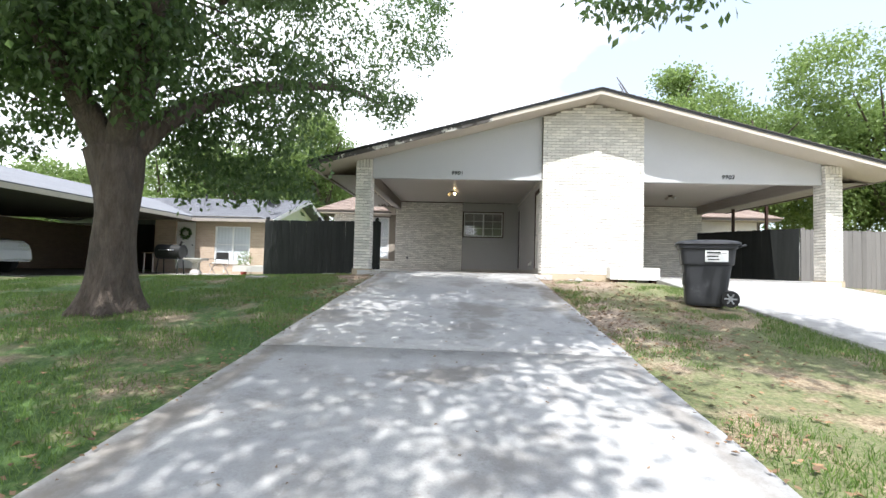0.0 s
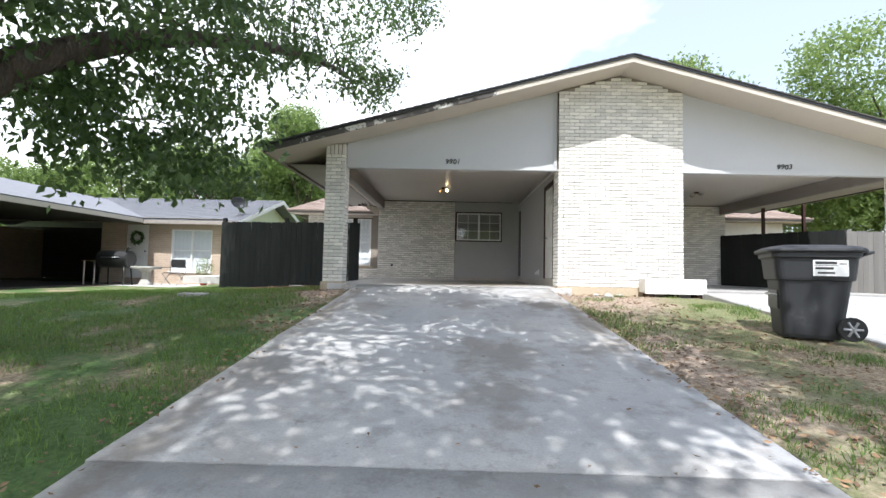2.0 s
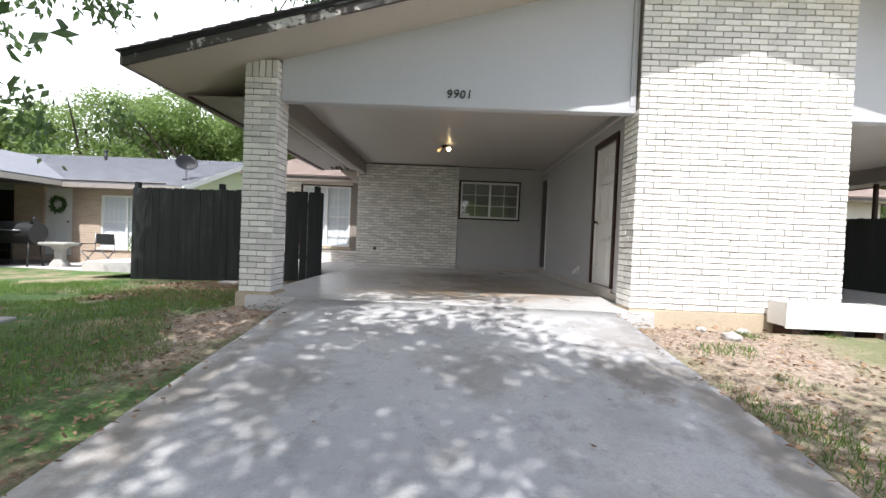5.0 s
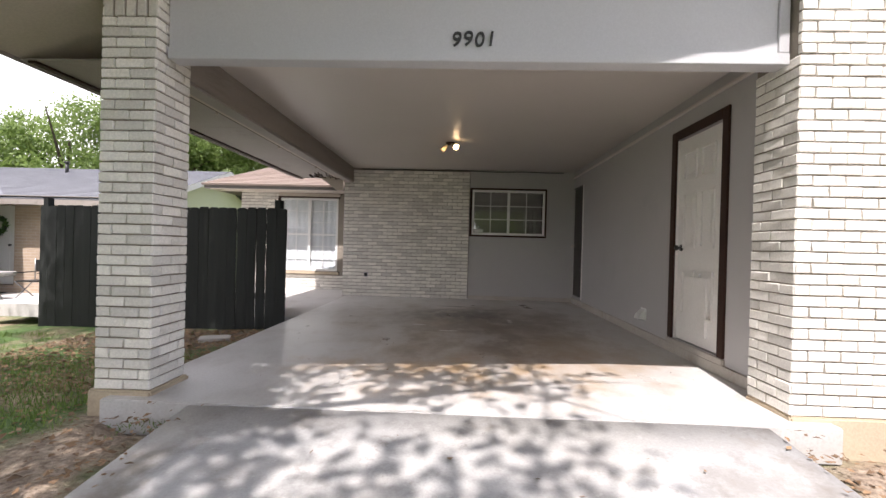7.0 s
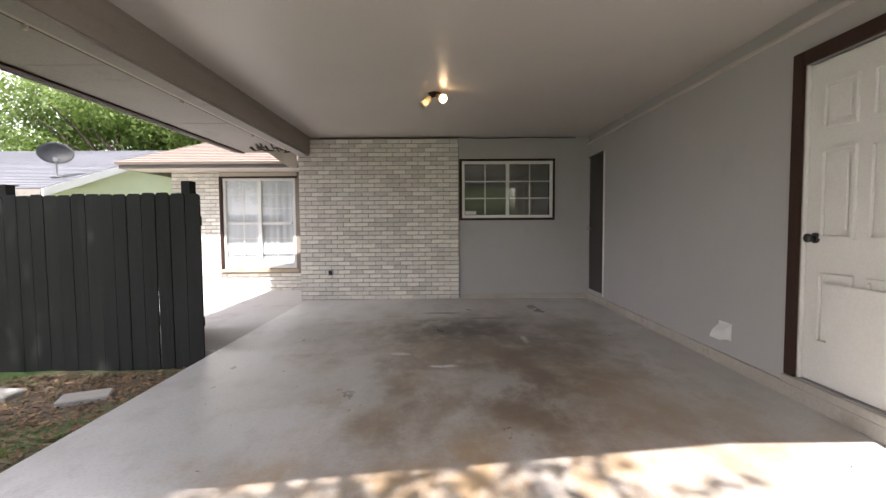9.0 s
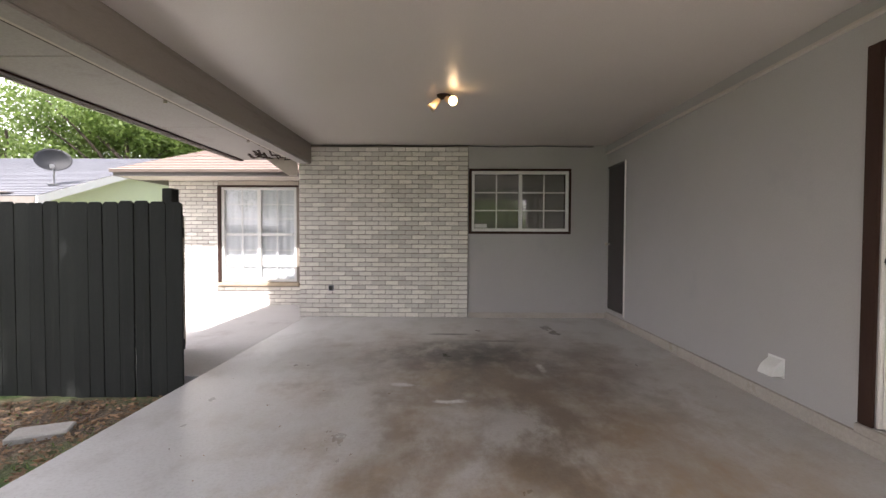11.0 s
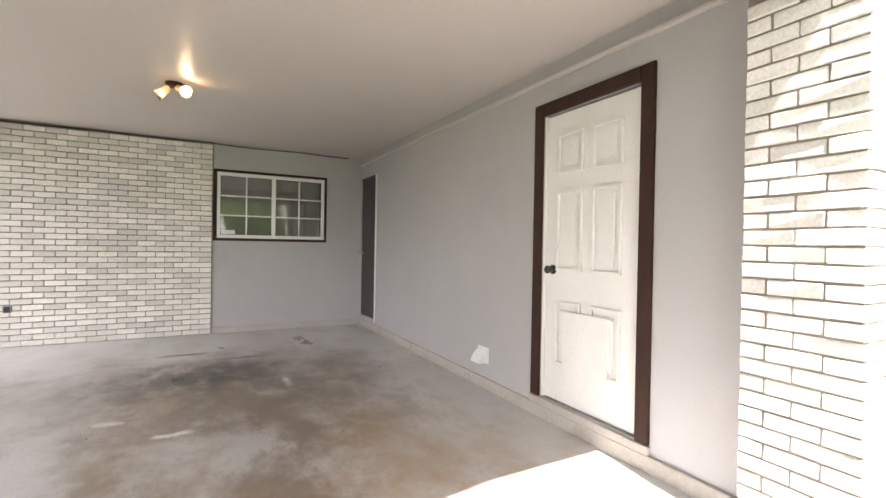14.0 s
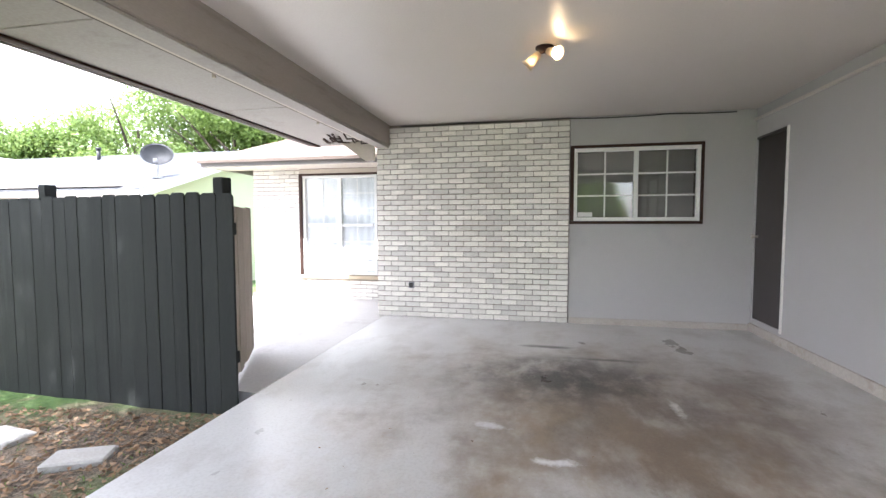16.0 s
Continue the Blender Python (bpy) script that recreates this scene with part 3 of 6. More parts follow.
def brick_mesh(length, depth, seed):
    rnd = random.Random(seed)
    bm = bmesh.new()
    box(bm, 0, length, 0, depth, 0, BRICK_H)
    bmesh.ops.bevel(bm, geom=[e for e in bm.edges if min(v.co.y for v in e.verts) < 1e-6], offset=0.004, segments=1, affect="EDGES")
    for v in bm.verts:
        v.co += Vector((rnd.uniform(-1, 1) * 0.0022, rnd.uniform(-1, 1) * 0.0025 * (v.co.y < 0.02), rnd.uniform(-1, 1) * 0.0022))
    me = mesh_of("brick", bm, "brick")
    return me


BRICKS = {}


def brick_data(length, depth):
    key = (round(length, 3), round(depth, 3))
    if key not in BRICKS:
        BRICKS[key] = [brick_mesh(key[0], key[1], 11 * len(BRICKS) + k) for k in range(4)]
    return BRICKS[key]


def brick_face(parent, origin, along, width, z0, z1, limit=300, prefer=None, top=None, depth=0.05, soldier=False):
    """Bricks laid in running bond on a face that starts at origin and runs along a level direction; the outside is to the right of it.
    prefer(u, z): whether a brick is near the path; those past the limit are joined."""
    rnd = random.Random(int(1000 * (origin[0] + 7 * origin[1] + width)))
    along = Vector(along).normalized()
    out = Vector((along.y, -along.x, 0))
    turn = Matrix(((along.x, -out.x, 0, 0), (along.y, -out.y, 0, 0), (0, 0, 1, 0), (0, 0, 0, 1)))
    spots = []
    if soldier:
        z1 -= BRICK_L
    rows = int((z1 - z0) / COURSE + 0.3)
    for r in range(rows):
        z = z0 + r * COURSE + JOINT / 2
        u = 0.0
        first = BRICK_L if r % 2 == 0 else BRICK_L / 2
        while u < width - 0.02:
            ln = min(first if u == 0 else BRICK_L, width - u)
            if width - u - ln < 0.05:
                ln = width - u
            if not (top and z + BRICK_H > top(u + ln / 2)):
                spots.append((u, z, round((ln - 0.009) / 0.01) * 0.01))
            u += ln
    if prefer:
        spots.sort(key=lambda s: not prefer(s[0], s[1]))
    if soldier:
        n, zs = int(width / COURSE + 0.3), z0 + rows * COURSE + 0.004
        for k in range(n):
            p = Vector((origin[0], origin[1], 0)) + along * ((k + 1) * width / n - 0.004)
            ob = new("brick", rnd.choice(brick_data(0.188, depth)))
            ob.parent = parent
            ob.matrix_parent_inverse = parent.matrix_world.inverted()
            ob.matrix_world = Matrix.Translation((p.x, p.y, zs)) @ turn @ Matrix.Rotation(radians(-90), 4, "Y")
    rest_v, rest_f = [], []
    for k, (u, z, ln) in enumerate(spots):
        me = rnd.choice(brick_data(ln, depth))
        p = Vector((origin[0], origin[1], 0)) + along * (u + 0.004) + out * rnd.uniform(-0.0025, 0.003)
        m = Matrix.Translation((p.x, p.y, z)) @ turn @ Euler((0, rnd.uniform(-0.004, 0.004), 0)).to_matrix().to_4x4()
        if k < limit:
            ob = new("brick", me)
            ob.parent = parent
            ob.matrix_parent_inverse = parent.matrix_world.inverted()
            ob.matrix_world = m
        else:
            n0 = len(rest_v)
            rest_v += [tuple(m @ v.co) for v in me.vertices]
            rest_f += [tuple(n0 + i for i in f.vertices) for f in me.polygons]
    if rest_v:
        ob = new("brickwork", from_arrays("brickwork", rest_v, rest_f, "brick"))
        ob.parent = parent
        ob.matrix_parent_inverse = parent.matrix_world.inverted()
        tagged(ob, "more painted bricks of the same wall", kind="stuff")


def brick_core(name, x0, x1, y0, y1, z0, z1, label):
    bm = bmesh.new()
    box(bm, x0, x1, y0, y1, z0, z1)
    return setting(name, bm, "mortar", label, "brick wall")


def wall_with_hole(bm, axis, at0, at1, a0, a1, z0, z1, hole):
    """A wall from a0 to a1 with one opening (a, b, low, high)."""
    ha, hb, hl, hh = hole
    def put(p0, p1, q0, q1):
        if p1 - p0 > 1e-4 and q1 - q0 > 1e-4:
            if axis == "x":
                box(bm, at0, at1, p0, p1, q0, q1)
            else:
                box(bm, p0, p1, at0, at1, q0, q1)
    put(a0, ha, z0, z1), put(hb, a1, z0, z1), put(ha, hb, z0, hl), put(ha, hb, hh, z1)


WALLS = {}


def shell():
    for side in (0, 1):
        f = (lambda x: x) if not side else mx
        def rng(a, b):
            return (min(f(a), f(b)), max(f(a), f(b)))
        # storage side wall with the white door, and the dark back door beyond
        bm = bmesh.new()
        x0, x1 = rng(2.10, 2.22)
        wall_with_hole(bm, "x", x0, x1, 11.76, 16.0, 0.0, CEIL, (12.385, 13.21, 0.15, 2.18))
        wall_with_hole(bm, "x", x0, x1, 16.0, 17.7, 0.0, CEIL, (16.76, 17.40, 0.15, 2.20))
        WALLS["side", side] = setting("wall_side", bm, "stucco", "smooth grey painted wall of the carport", "wall")
        bm = bmesh.new()
        x0, x1 = rng(2.085, 2.10)
        box(bm, *rng(2.075, 2.10), 11.775, 17.42, 0.0, 0.095, 0.004)
        box(bm, *rng(2.070, 2.10), 12.29, 13.31, 0.096, 0.146, 0.004)
        setting("baseboard", bm, "curb", "bare concrete curb at the foot of the wall", "curb")
        # back wall with a window, right of the brick panel
        bm = bmesh.new()
        if not side:
            wall_with_hole(bm, "y", BACK + 0.025, BACK + 0.17, 0.05, 2.10, 0.0, CEIL, (0.10, 1.53, 1.28, 2.17))
        else:
            wall_with_hole(bm, "y", BACK + 0.025, BACK + 0.17, mx(2.10), mx(0.05), 0.0, CEIL, (mx(1.53), mx(0.10), 1.28, 2.17))
        WALLS["back", side] = setting("wall_back", bm, "stucco", "grey painted back wall with a window", "wall")
        bm = bmesh.new()
        box(bm, *rng(0.055, 2.074), BACK - 0.005, BACK + 0.025, 0.0, 0.075, 0.004)
        setting("baseboard", bm, "curb", "bare concrete curb at the foot of the wall", "curb")
        # ceiling
        bm = bmesh.new()
        box(bm, *rng(-2.265, 2.22), 11.56, 17.7, CEIL, CEIL + 0.03)
        box(bm, *rng(2.06, 2.10), 11.775, 17.42, CEIL - 0.135, CEIL - 0.112, 0.004)
        setting("ceiling", bm, "ceiling", "smooth painted carport ceiling", "ceiling")
        # front gable panel with its trim
        bm = bmesh.new()
        prism(bm, [(f(-2.115), BEAM), (f(1.95), BEAM), (f(1.95), roof_z(1.95) - 0.12), (f(-2.115), roof_z(-2.115) - 0.12)], "y", 11.45, 11.56)
        setting("wall_front", bm, "panel", "pale grey painted gable panel above the carport opening", "wall")
        bm = bmesh.new()
        box(bm, *rng(-2.11, 1.95), 11.425, 11.56, BEAM - 0.03, BEAM + 0.045, 0.004)
        box(bm, *rng(1.885, 1.95), 11.432, 11.45, BEAM + 0.05, roof_z(1.9) - 0.13, 0.003)
        setting("trim", bm, "panel", "pale grey board trim along the opening", "trim")
        # side beam on the column, with a lower lip and the eave soffit framing
        bm = bmesh.new()
        box(bm, *rng(-2.42, -2.27), 11.60, 17.40, BEAM + 0.005, CEIL + 0.06, 0.006)
        setting("beam", bm, "beam", "taupe painted timber side beam of the carport", "beam")
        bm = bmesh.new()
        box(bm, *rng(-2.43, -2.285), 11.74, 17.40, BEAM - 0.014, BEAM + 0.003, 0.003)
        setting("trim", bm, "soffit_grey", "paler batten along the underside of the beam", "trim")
        bm = bmesh.new()
        box(bm, *rng(-2.585, -2.425), 11.74, 17.20, 2.318, 2.343, 0.004)
        for k in range(3):
            y = 12.9 + 1.55 * k
            box(bm, *rng(-2.60, -2.58), y, y + 0.02, 2.29, 2.317)
        setting("trim", bm, "soffit", "pale batten under the eave boards", "trim")
        bm = bmesh.new()
        box(bm, *rng(-2.622, -2.590), 11.74, 17.10, 2.330, 2.3435, 0.002)
        box(bm, *rng(-3.40, -3.335), 11.74, 17.54, 2.325, 2.3435, 0.003)
        setting("trim", bm, "brown", "dark joint strips along the eave boards", "trim")
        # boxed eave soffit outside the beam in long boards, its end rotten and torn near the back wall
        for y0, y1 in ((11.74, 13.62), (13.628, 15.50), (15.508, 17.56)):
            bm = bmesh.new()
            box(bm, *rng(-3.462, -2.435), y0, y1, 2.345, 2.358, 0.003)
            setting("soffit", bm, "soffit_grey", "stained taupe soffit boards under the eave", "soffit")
        if not side:
            bm = bmesh.new()
            prism(bm, [(-2.95, 2.344), (-2.475, 2.344), (-2.475, 2.09), (-2.60, 2.09)], "y", 17.36, 17.40)
            setting("trim", bm, "soffit", "pale end board of the boxed eave", "trim")
            torn = thing("torn_strip", (-2.7, 17.0, 2.29), "torn dark strips of rotten soffit hanging loose", "debris")
            rnd = random.Random(2)
            for k in range(11):
                bm = bmesh.new()
                x, y = -2.56 - 0.05 * k + rnd.uniform(-0.03, 0.03), 16.75 + rnd.uniform(0, 0.35)
                tube(bm, [(x, y, 2.343), (x + rnd.uniform(-0.06, 0.06), y + 0.10, 2.315 + rnd.uniform(-0.03, 0.01)), (x + rnd.uniform(-0.14, 0.14), y + 0.30, 2.336)], [0.013, 0.011, 0.006], 5)
                part("strip", bm, "brown", torn)
        # brick panel of the back wall
        core = brick_core("wall_brick", *rng(-2.46, 0.045), BACK + 0.015, BACK + 0.22, 0.0, CEIL, "white painted brick panel with raked joints")
        WALLS["brick", side] = core
        # column
        core = brick_core("column", *rng(-2.488, -2.137), FRONT + 0.015, FRONT + 0.372, 0.03, roof_z(-2.3) - 0.14, "white painted brick column of the carport")
        WALLS["column", side] = core
        bm = bmesh.new()
        box(bm, *rng(-2.53, -2.10), FRONT - 0.02, FRONT + 0.40, -0.45, 0.03, 0.012)
        setting("footing", bm, "base", "painted concrete footing under the column", "footing")
    core = brick_core("wall_pier", 1.963, 4.297, FRONT + 0.015, 11.76, 0.03, RIDGE - 0.16 - PITCH * 1.17, "white painted brick front of the storage room")
    bm = bmesh.new()
    prism(bm, [(1.963, RIDGE - 0.16 - PITCH * 1.17), (4.297, RIDGE - 0.16 - PITCH * 1.17), (MID, RIDGE - 0.16)], "y", FRONT + 0.015, 11.76)
    part("gable_top", bm, "mortar", core)
    WALLS["pier", 0] = core
    bm = bmesh.new()
    box(bm, 1.95, 4.31, FRONT - 0.012, 11.775, -0.4, 0.03, 0.012)
    setting("footing", bm, "base", "stained painted footing under the brick front", "footing")
    # inner walls that close the storage room and the units behind
    bm = bmesh.new()
    box(bm, -2.46, 8.72, 24.0, 24.15, 0.0, 2.6)
    box(bm, -2.46, -2.31, 17.65, 24.0, 0.0, 2.6)
    box(bm, 8.57, 8.72, 17.65, 24.0, 0.0, 2.6)
    box(bm, 2.22, 4.04, 17.6, 17.75, 0.0, 2.6)
    box(bm, -2.3, 8.56, 17.75, 24.0, -0.05, 0.02)
    box(bm, -2.3, 8.56, 17.75, 24.0, 2.56, 2.6)
    # the rooms' darkness is partly in this wall colour
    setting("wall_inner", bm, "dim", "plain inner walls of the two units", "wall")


shell()


def roof():
    """The low gable roof: decking, rake boards, eave boards and shingle edge. Behind the carports the eaves stop at the walls."""
    for s in (-1, 1):
        for reach, ya, yb in ((EAVE, RAKE, 17.58), (5.6, 17.58, 24.6)):
            e = MID + s * reach
            bm = bmesh.new()
            prism(bm, [(MID, RIDGE - 0.14), (e, RIDGE - 0.14 - PITCH * reach), (e, RIDGE - 0.03 - PITCH * reach), (MID, RIDGE - 0.03)], "y", ya + 0.026, yb)
            setting("roof_deck", bm, "soffit", "beige painted roof overhang", "roof")
            if ya == RAKE:
                cut = 2.4 if s < 0 else reach
                for r0, r1, mat, text in ((0.0, cut, "soffit", "beige painted rake board"), (cut, reach, "fascia", "weathered dark rake board with peeling paint")):
                    if r1 - r0 > 0.01:
                        bm = bmesh.new()
                        prism(bm, [(MID + s * r0, RIDGE - 0.165 - PITCH * r0), (MID + s * r1, RIDGE - 0.165 - PITCH * r1), (MID + s * r1, RIDGE - 0.075 - PITCH * r1), (MID + s * r0, RIDGE - 0.075 - PITCH * r0)], "y", RAKE - 0.01, RAKE + 0.025)
                        setting("fascia", bm, mat, text, "trim")
                bm = bmesh.new()
                prism(bm, [(MID, RIDGE - 0.073), (e, RIDGE - 0.073 - PITCH * reach), (e, RIDGE - 0.031 - PITCH * reach), (MID, RIDGE - 0.031)], "y", RAKE - 0.028, RAKE + 0.025)
                setting("drip_edge", bm, "black", "thin black drip edge along the roof", "trim")
            bm = bmesh.new()
            prism(bm, [(e, RIDGE - 0.165 - PITCH * reach), (e + s * 0.025, RIDGE - 0.165 - PITCH * reach), (e + s * 0.025, RIDGE - 0.03 - PITCH * reach), (e, RIDGE - 0.03 - PITCH * reach)], "y", ya - 0.01, yb)
            setting("fascia", bm, "beam", "dark weathered eave board", "trim")
            bm = bmesh.new()
            top, rows = reach + 0.05, 46
            for k in range(rows):
                a, b = top - k * top / rows, max(0, top - (k + 1.15) * top / rows)
                za, zb = RIDGE - 0.03 - PITCH * a, RIDGE - 0.03 - PITCH * b
                pts = [(MID + s * a, za + 0.006), (MID + s * b, zb), (MID + s * b, zb + 0.012), (MID + s * a, za + 0.026)]
                y0 = ya - (0.045 if ya == RAKE else 0.0) + 0.008 * noise.noise((k * 1.7, s * 3, 0))
                lo = [bm.verts.new((p[0], y0, p[1])) for p in pts]
                hi = [bm.verts.new((p[0], yb, p[1])) for p in pts]
                bm.faces.new(lo), bm.faces.new(hi)
                for i in range(4):
                    bm.faces.new((lo[i], lo[(i + 1) % 4], hi[(i + 1) % 4], hi[i]))
            bmesh.ops.recalc_face_normals(bm, faces=bm.faces)
            setting("roof_shingles", bm, "shingle", "dark asphalt shingles", "roof")
    bm = bmesh.new()
    prism(bm, [(-2.3, 2.5), (8.56, 2.5), (8.56, roof_z(8.56) - 0.15), (MID, RIDGE - 0.15), (-2.3, roof_z(-2.3) - 0.15)], "y", 24.2, 24.3)
    setting("wall_rear_gable", bm, "panel", "plain rear gable wall", "wall")


roof()


# ---- doors and windows of the carport ----
def storage_door(side):
    s = 1 if not side else -1
    def X(a):
        return a if not side else mx(a)
    d = thing("door_1" if not side else "door_3", (X(2.12), 12.8, 0.15), "closed white six-panel door with dark brown casing and patched lower panels", "door", kind="structure")
    def blk(name, xa, xb, y0, y1, z0, z1, mat, label="", bev=0.004, parent=d):
        return slab(name, min(X(xa), X(xb)), max(X(xa), X(xb)), y0, y1, z0, z1, mat, parent, label, bev)
    blk("casing", 2.078, 2.10, 12.296, 12.385, 0.15, 2.265, "brown", "dark brown board")
    blk("casing", 2.078, 2.10, 13.21, 13.298, 0.15, 2.265, "brown", "dark brown board")
    blk("casing", 2.078, 2.10, 12.388, 13.207, 2.175, 2.265, "brown", "dark brown board")
    blk("jamb", 2.10, 2.2, 12.387, 12.402, 0.152, 2.172, "brown")
    blk("jamb", 2.10, 2.2, 13.193, 13.208, 0.152, 2.172, "white")
    leaf = blk("leaf", 2.118, 2.155, 12.405, 13.19, 0.16, 2.165, "white")
    cols = ((12.52, 12.755), (12.84, 13.075))
    for y0, y1 in cols:
        for z0, z1 in ((0.42, 0.86), (1.07, 1.62), (1.74, 2.02)):
            bm = bmesh.new()
            t = 0.02
            for a, b, c, e in ((y0, y1, z0, z0 + t), (y0, y1, z1 - t, z1), (y0, y0 + t, z0 + t + .001, z1 - t - .001), (y1 - t, y1, z0 + t + .001, z1 - t - .001)):
                box(bm, min(X(2.098), X(2.118)), max(X(2.098), X(2.118)), a, b, c, e, 0.004)
            box(bm, min(X(2.104), X(2.1175)), max(X(2.104), X(2.1175)), y0 + 0.05, y1 - 0.05, z0 + 0.05, z1 - 0.05, 0.006)
            part("panel", bm, "white", leaf)
    bm = bmesh.new()
    y0, y1, z0, z1, t = 12.60, 12.99, 0.26, 0.80, 0.018
    for a, b, c, e in ((y0 - 0.03, y1 + 0.03, z1 - 0.012, z1),):
        box(bm, min(X(2.088), X(2.117)), max(X(2.088), X(2.117)), a, b, c, e, 0.003)
    box(bm, min(X(2.0935), X(2.117)), max(X(2.0935), X(2.117)), y0 + 0.004, y1 - 0.004, z0, z1 - 0.013)
    part("patch_panel", bm, "white", leaf, "white board patch over the lower panels")
    knob = bmesh.new()
    tube(knob, [(X(2.118), 13.115, 1.075), (X(2.110), 13.115, 1.075)], 0.034, 16)
    tube(knob, [(X(2.110), 13.115, 1.075), (X(2.085), 13.115, 1.075), (X(2.075), 13.115, 1.075), (X(2.060), 13.115, 1.075), (X(2.050), 13.115, 1.075)], [0.012, 0.013, 0.027, 0.029, 0.018], 14)
    part("door_knob", knob, "black", leaf, "dark bronze round knob", True)


storage_door(0)
storage_door(1)


def back_door(side):
    def X(a):
        return a if not side else mx(a)
    d = thing("door_2" if not side else "door_4", (X(2.12), 17.08, 0.15), "closed dark brown painted back door", "door", kind="structure")
    def blk(name, xa, xb, y0, y1, z0, z1, mat, bev=0.003):
        return slab(name, min(X(xa), X(xb)), max(X(xa), X(xb)), y0, y1, z0, z1, mat, d, "", bev)
    blk("jamb", 2.085, 2.2, 16.735, 16.765, 0.12, 2.225, "white")
    leaf = blk("leaf", 2.105, 2.145, 16.77, 17.395, 0.155, 2.19, "dark_door")
    blk("head", 2.09, 2.2, 16.767, 17.40, 2.193, 2.222, "dark_door")
    bm = bmesh.new()
    tube(bm, [(X(2.105), 17.33, 1.1), (X(2.07), 17.33, 1.1), (X(2.06), 17.33, 1.1), (X(2.04), 17.33, 1.1)], [0.012, 0.012, 0.026, 0.024], 12)
    part("door_knob", bm, "nickel", leaf, "small bright metal knob", True)


back_door(0)
back_door(1)


def pane(parent, x0, x1, y, z0, z1, mat="glass"):
    """A sheet of window glass that faces the street."""
    bm = bmesh.new()
    bm.faces.new([bm.verts.new(p) for p in ((x0, y, z0), (x1, y, z0), (x1, y, z1), (x0, y, z1))])
    ob = part("pane", bm, mat, parent)
    ob.visible_shadow = False
    return ob


def carport_window(side):
    def R(a, b):
        return (a, b) if not side else (mx(b), mx(a))
    y = BACK + 0.025
    w = thing("window_1" if not side else "window_3", (R(0.1, 1.53)[0], y, 1.28), "white sliding window with grilles, blinds and dark trim", "window", kind="structure")
    for a, b, z0, z1 in ((0.052, 1.562, 2.17, 2.205), (0.052, 1.562, 1.243, 1.28), (1.53, 1.562, 1.281, 2.169), (0.052, 0.098, 1.281, 2.169)):
        slab("casing", *R(a, b), y - 0.018, y + 0.02, z0, z1, "brown", w, "dark brown board", 0.003)
    for a, b, z0, z1 in ((0.10, 1.53, 2.125, 2.17), (0.10, 1.53, 1.281, 1.325), (0.10, 0.14, 1.326, 2.124), (1.49, 1.529, 1.326, 2.124), (0.795, 0.845, 1.326, 2.124)):
        slab("window_frame", *R(a, b), y + 0.0, y + 0.05, z0, z1, "vinyl", w, "", 0.003)
    for x in (0.465, 1.17):
        slab("muntin", *R(x - 0.009, x + 0.009), y + 0.022, y + 0.036, 1.327, 2.123, "vinyl", w)
    for z in (1.59, 1.855):
        for a, b in ((0.142, 0.456), (0.474, 0.794), (0.846, 1.161), (1.179, 1.489)):
            slab("muntin", *R(a, b), y + 0.022, y + 0.036, z - 0.009, z + 0.009, "vinyl", w)
    for a, b in ((0.141, 0.794), (0.846, 1.489)):
        pane(w, *R(a, b), y + 0.040, 1.326, 2.124)
    if not side:
        slab("sticker", 0.150, 0.325, y + 0.036, y + 0.0395, 1.335, 1.39, "paper", w, "small white sticker with dark print")
    b = thing("window_blind", (R(0.1, 1.53)[0], y + 0.09, 2.12), "closed grey slatted blind hanging behind the glass", "blind")
    n = 30
    for k in range(n):
        bm = bmesh.new()
        z = 1.32 + k * 0.0268
        x0, x1 = R(0.15, 1.48)
        vs = [bm.verts.new(p) for p in ((x0, y + 0.085, z), (x1, y + 0.085, z), (x1, y + 0.090, z + 0.0275), (x0, y + 0.090, z + 0.0275))]
        bm.faces.new(vs)
        bmesh.ops.solidify(bm, geom=bm.faces[:], thickness=0.0012)
        part("slat", bm, "blind", b)


carport_window(0)
carport_window(1)


def spotlight(x, y, lit):
    """Twin ceiling spotlight: round plate, two arms, two bell shades with bulbs."""
    t = thing("spotlight", (x, y, CEIL), "twin brushed metal ceiling spotlight, lit" if lit else "twin brushed metal ceiling spotlight", "ceiling light", "carport spotlights")
    bm = bmesh.new()
    tube(bm, [(x, y, CEIL), (x, y, CEIL - 0.012), (x, y, CEIL - 0.03)], [0.068, 0.066, 0.045], 24)
    part("ceiling_plate", bm, "brown", t, "dark bronze plate", True)
    for dx, dy, dz, r, seat in ((-0.14, 0.03, -0.12, 0.028, 0.07), (0.09, -0.12, -0.06, 0.038, 0.095)):
        bm = bmesh.new()
        tube(bm, [(x, y, CEIL - 0.025), (x + dx * 0.35, y + dy * 0.35, CEIL - 0.05)], 0.009, 8)
        part("arm", bm, "brown", t, "", True)
        a = Vector((x + dx * 0.35, y + dy * 0.35, CEIL - 0.05))
        d = Vector((dx, dy, dz)).normalized()
        bm = bmesh.new()
        tube(bm, [a - d * 0.02, a + d * 0.0, a + d * 0.03, a + d * 0.075, a + d * 0.11], [0.018, 0.03, 0.033, 0.038, 0.05], 18, False)
        bmesh.ops.solidify(bm, geom=bm.faces[:], thickness=0.003)
        sh = part("shade", bm, "nickel", t, "bell-shaped metal shade", True)
        bm = bmesh.new()
        bmesh.ops.create_uvsphere(bm, u_segments=16, v_segments=10, radius=r, matrix=Matrix.Translation(a + d * seat))
        part("bulb", bm, "bulb" if lit else "paper", sh, "glowing warm reflector bulb", True)
    return t


spotlight(-0.30, 15.08, True)
spotlight(mx(-0.30), 15.08, False)


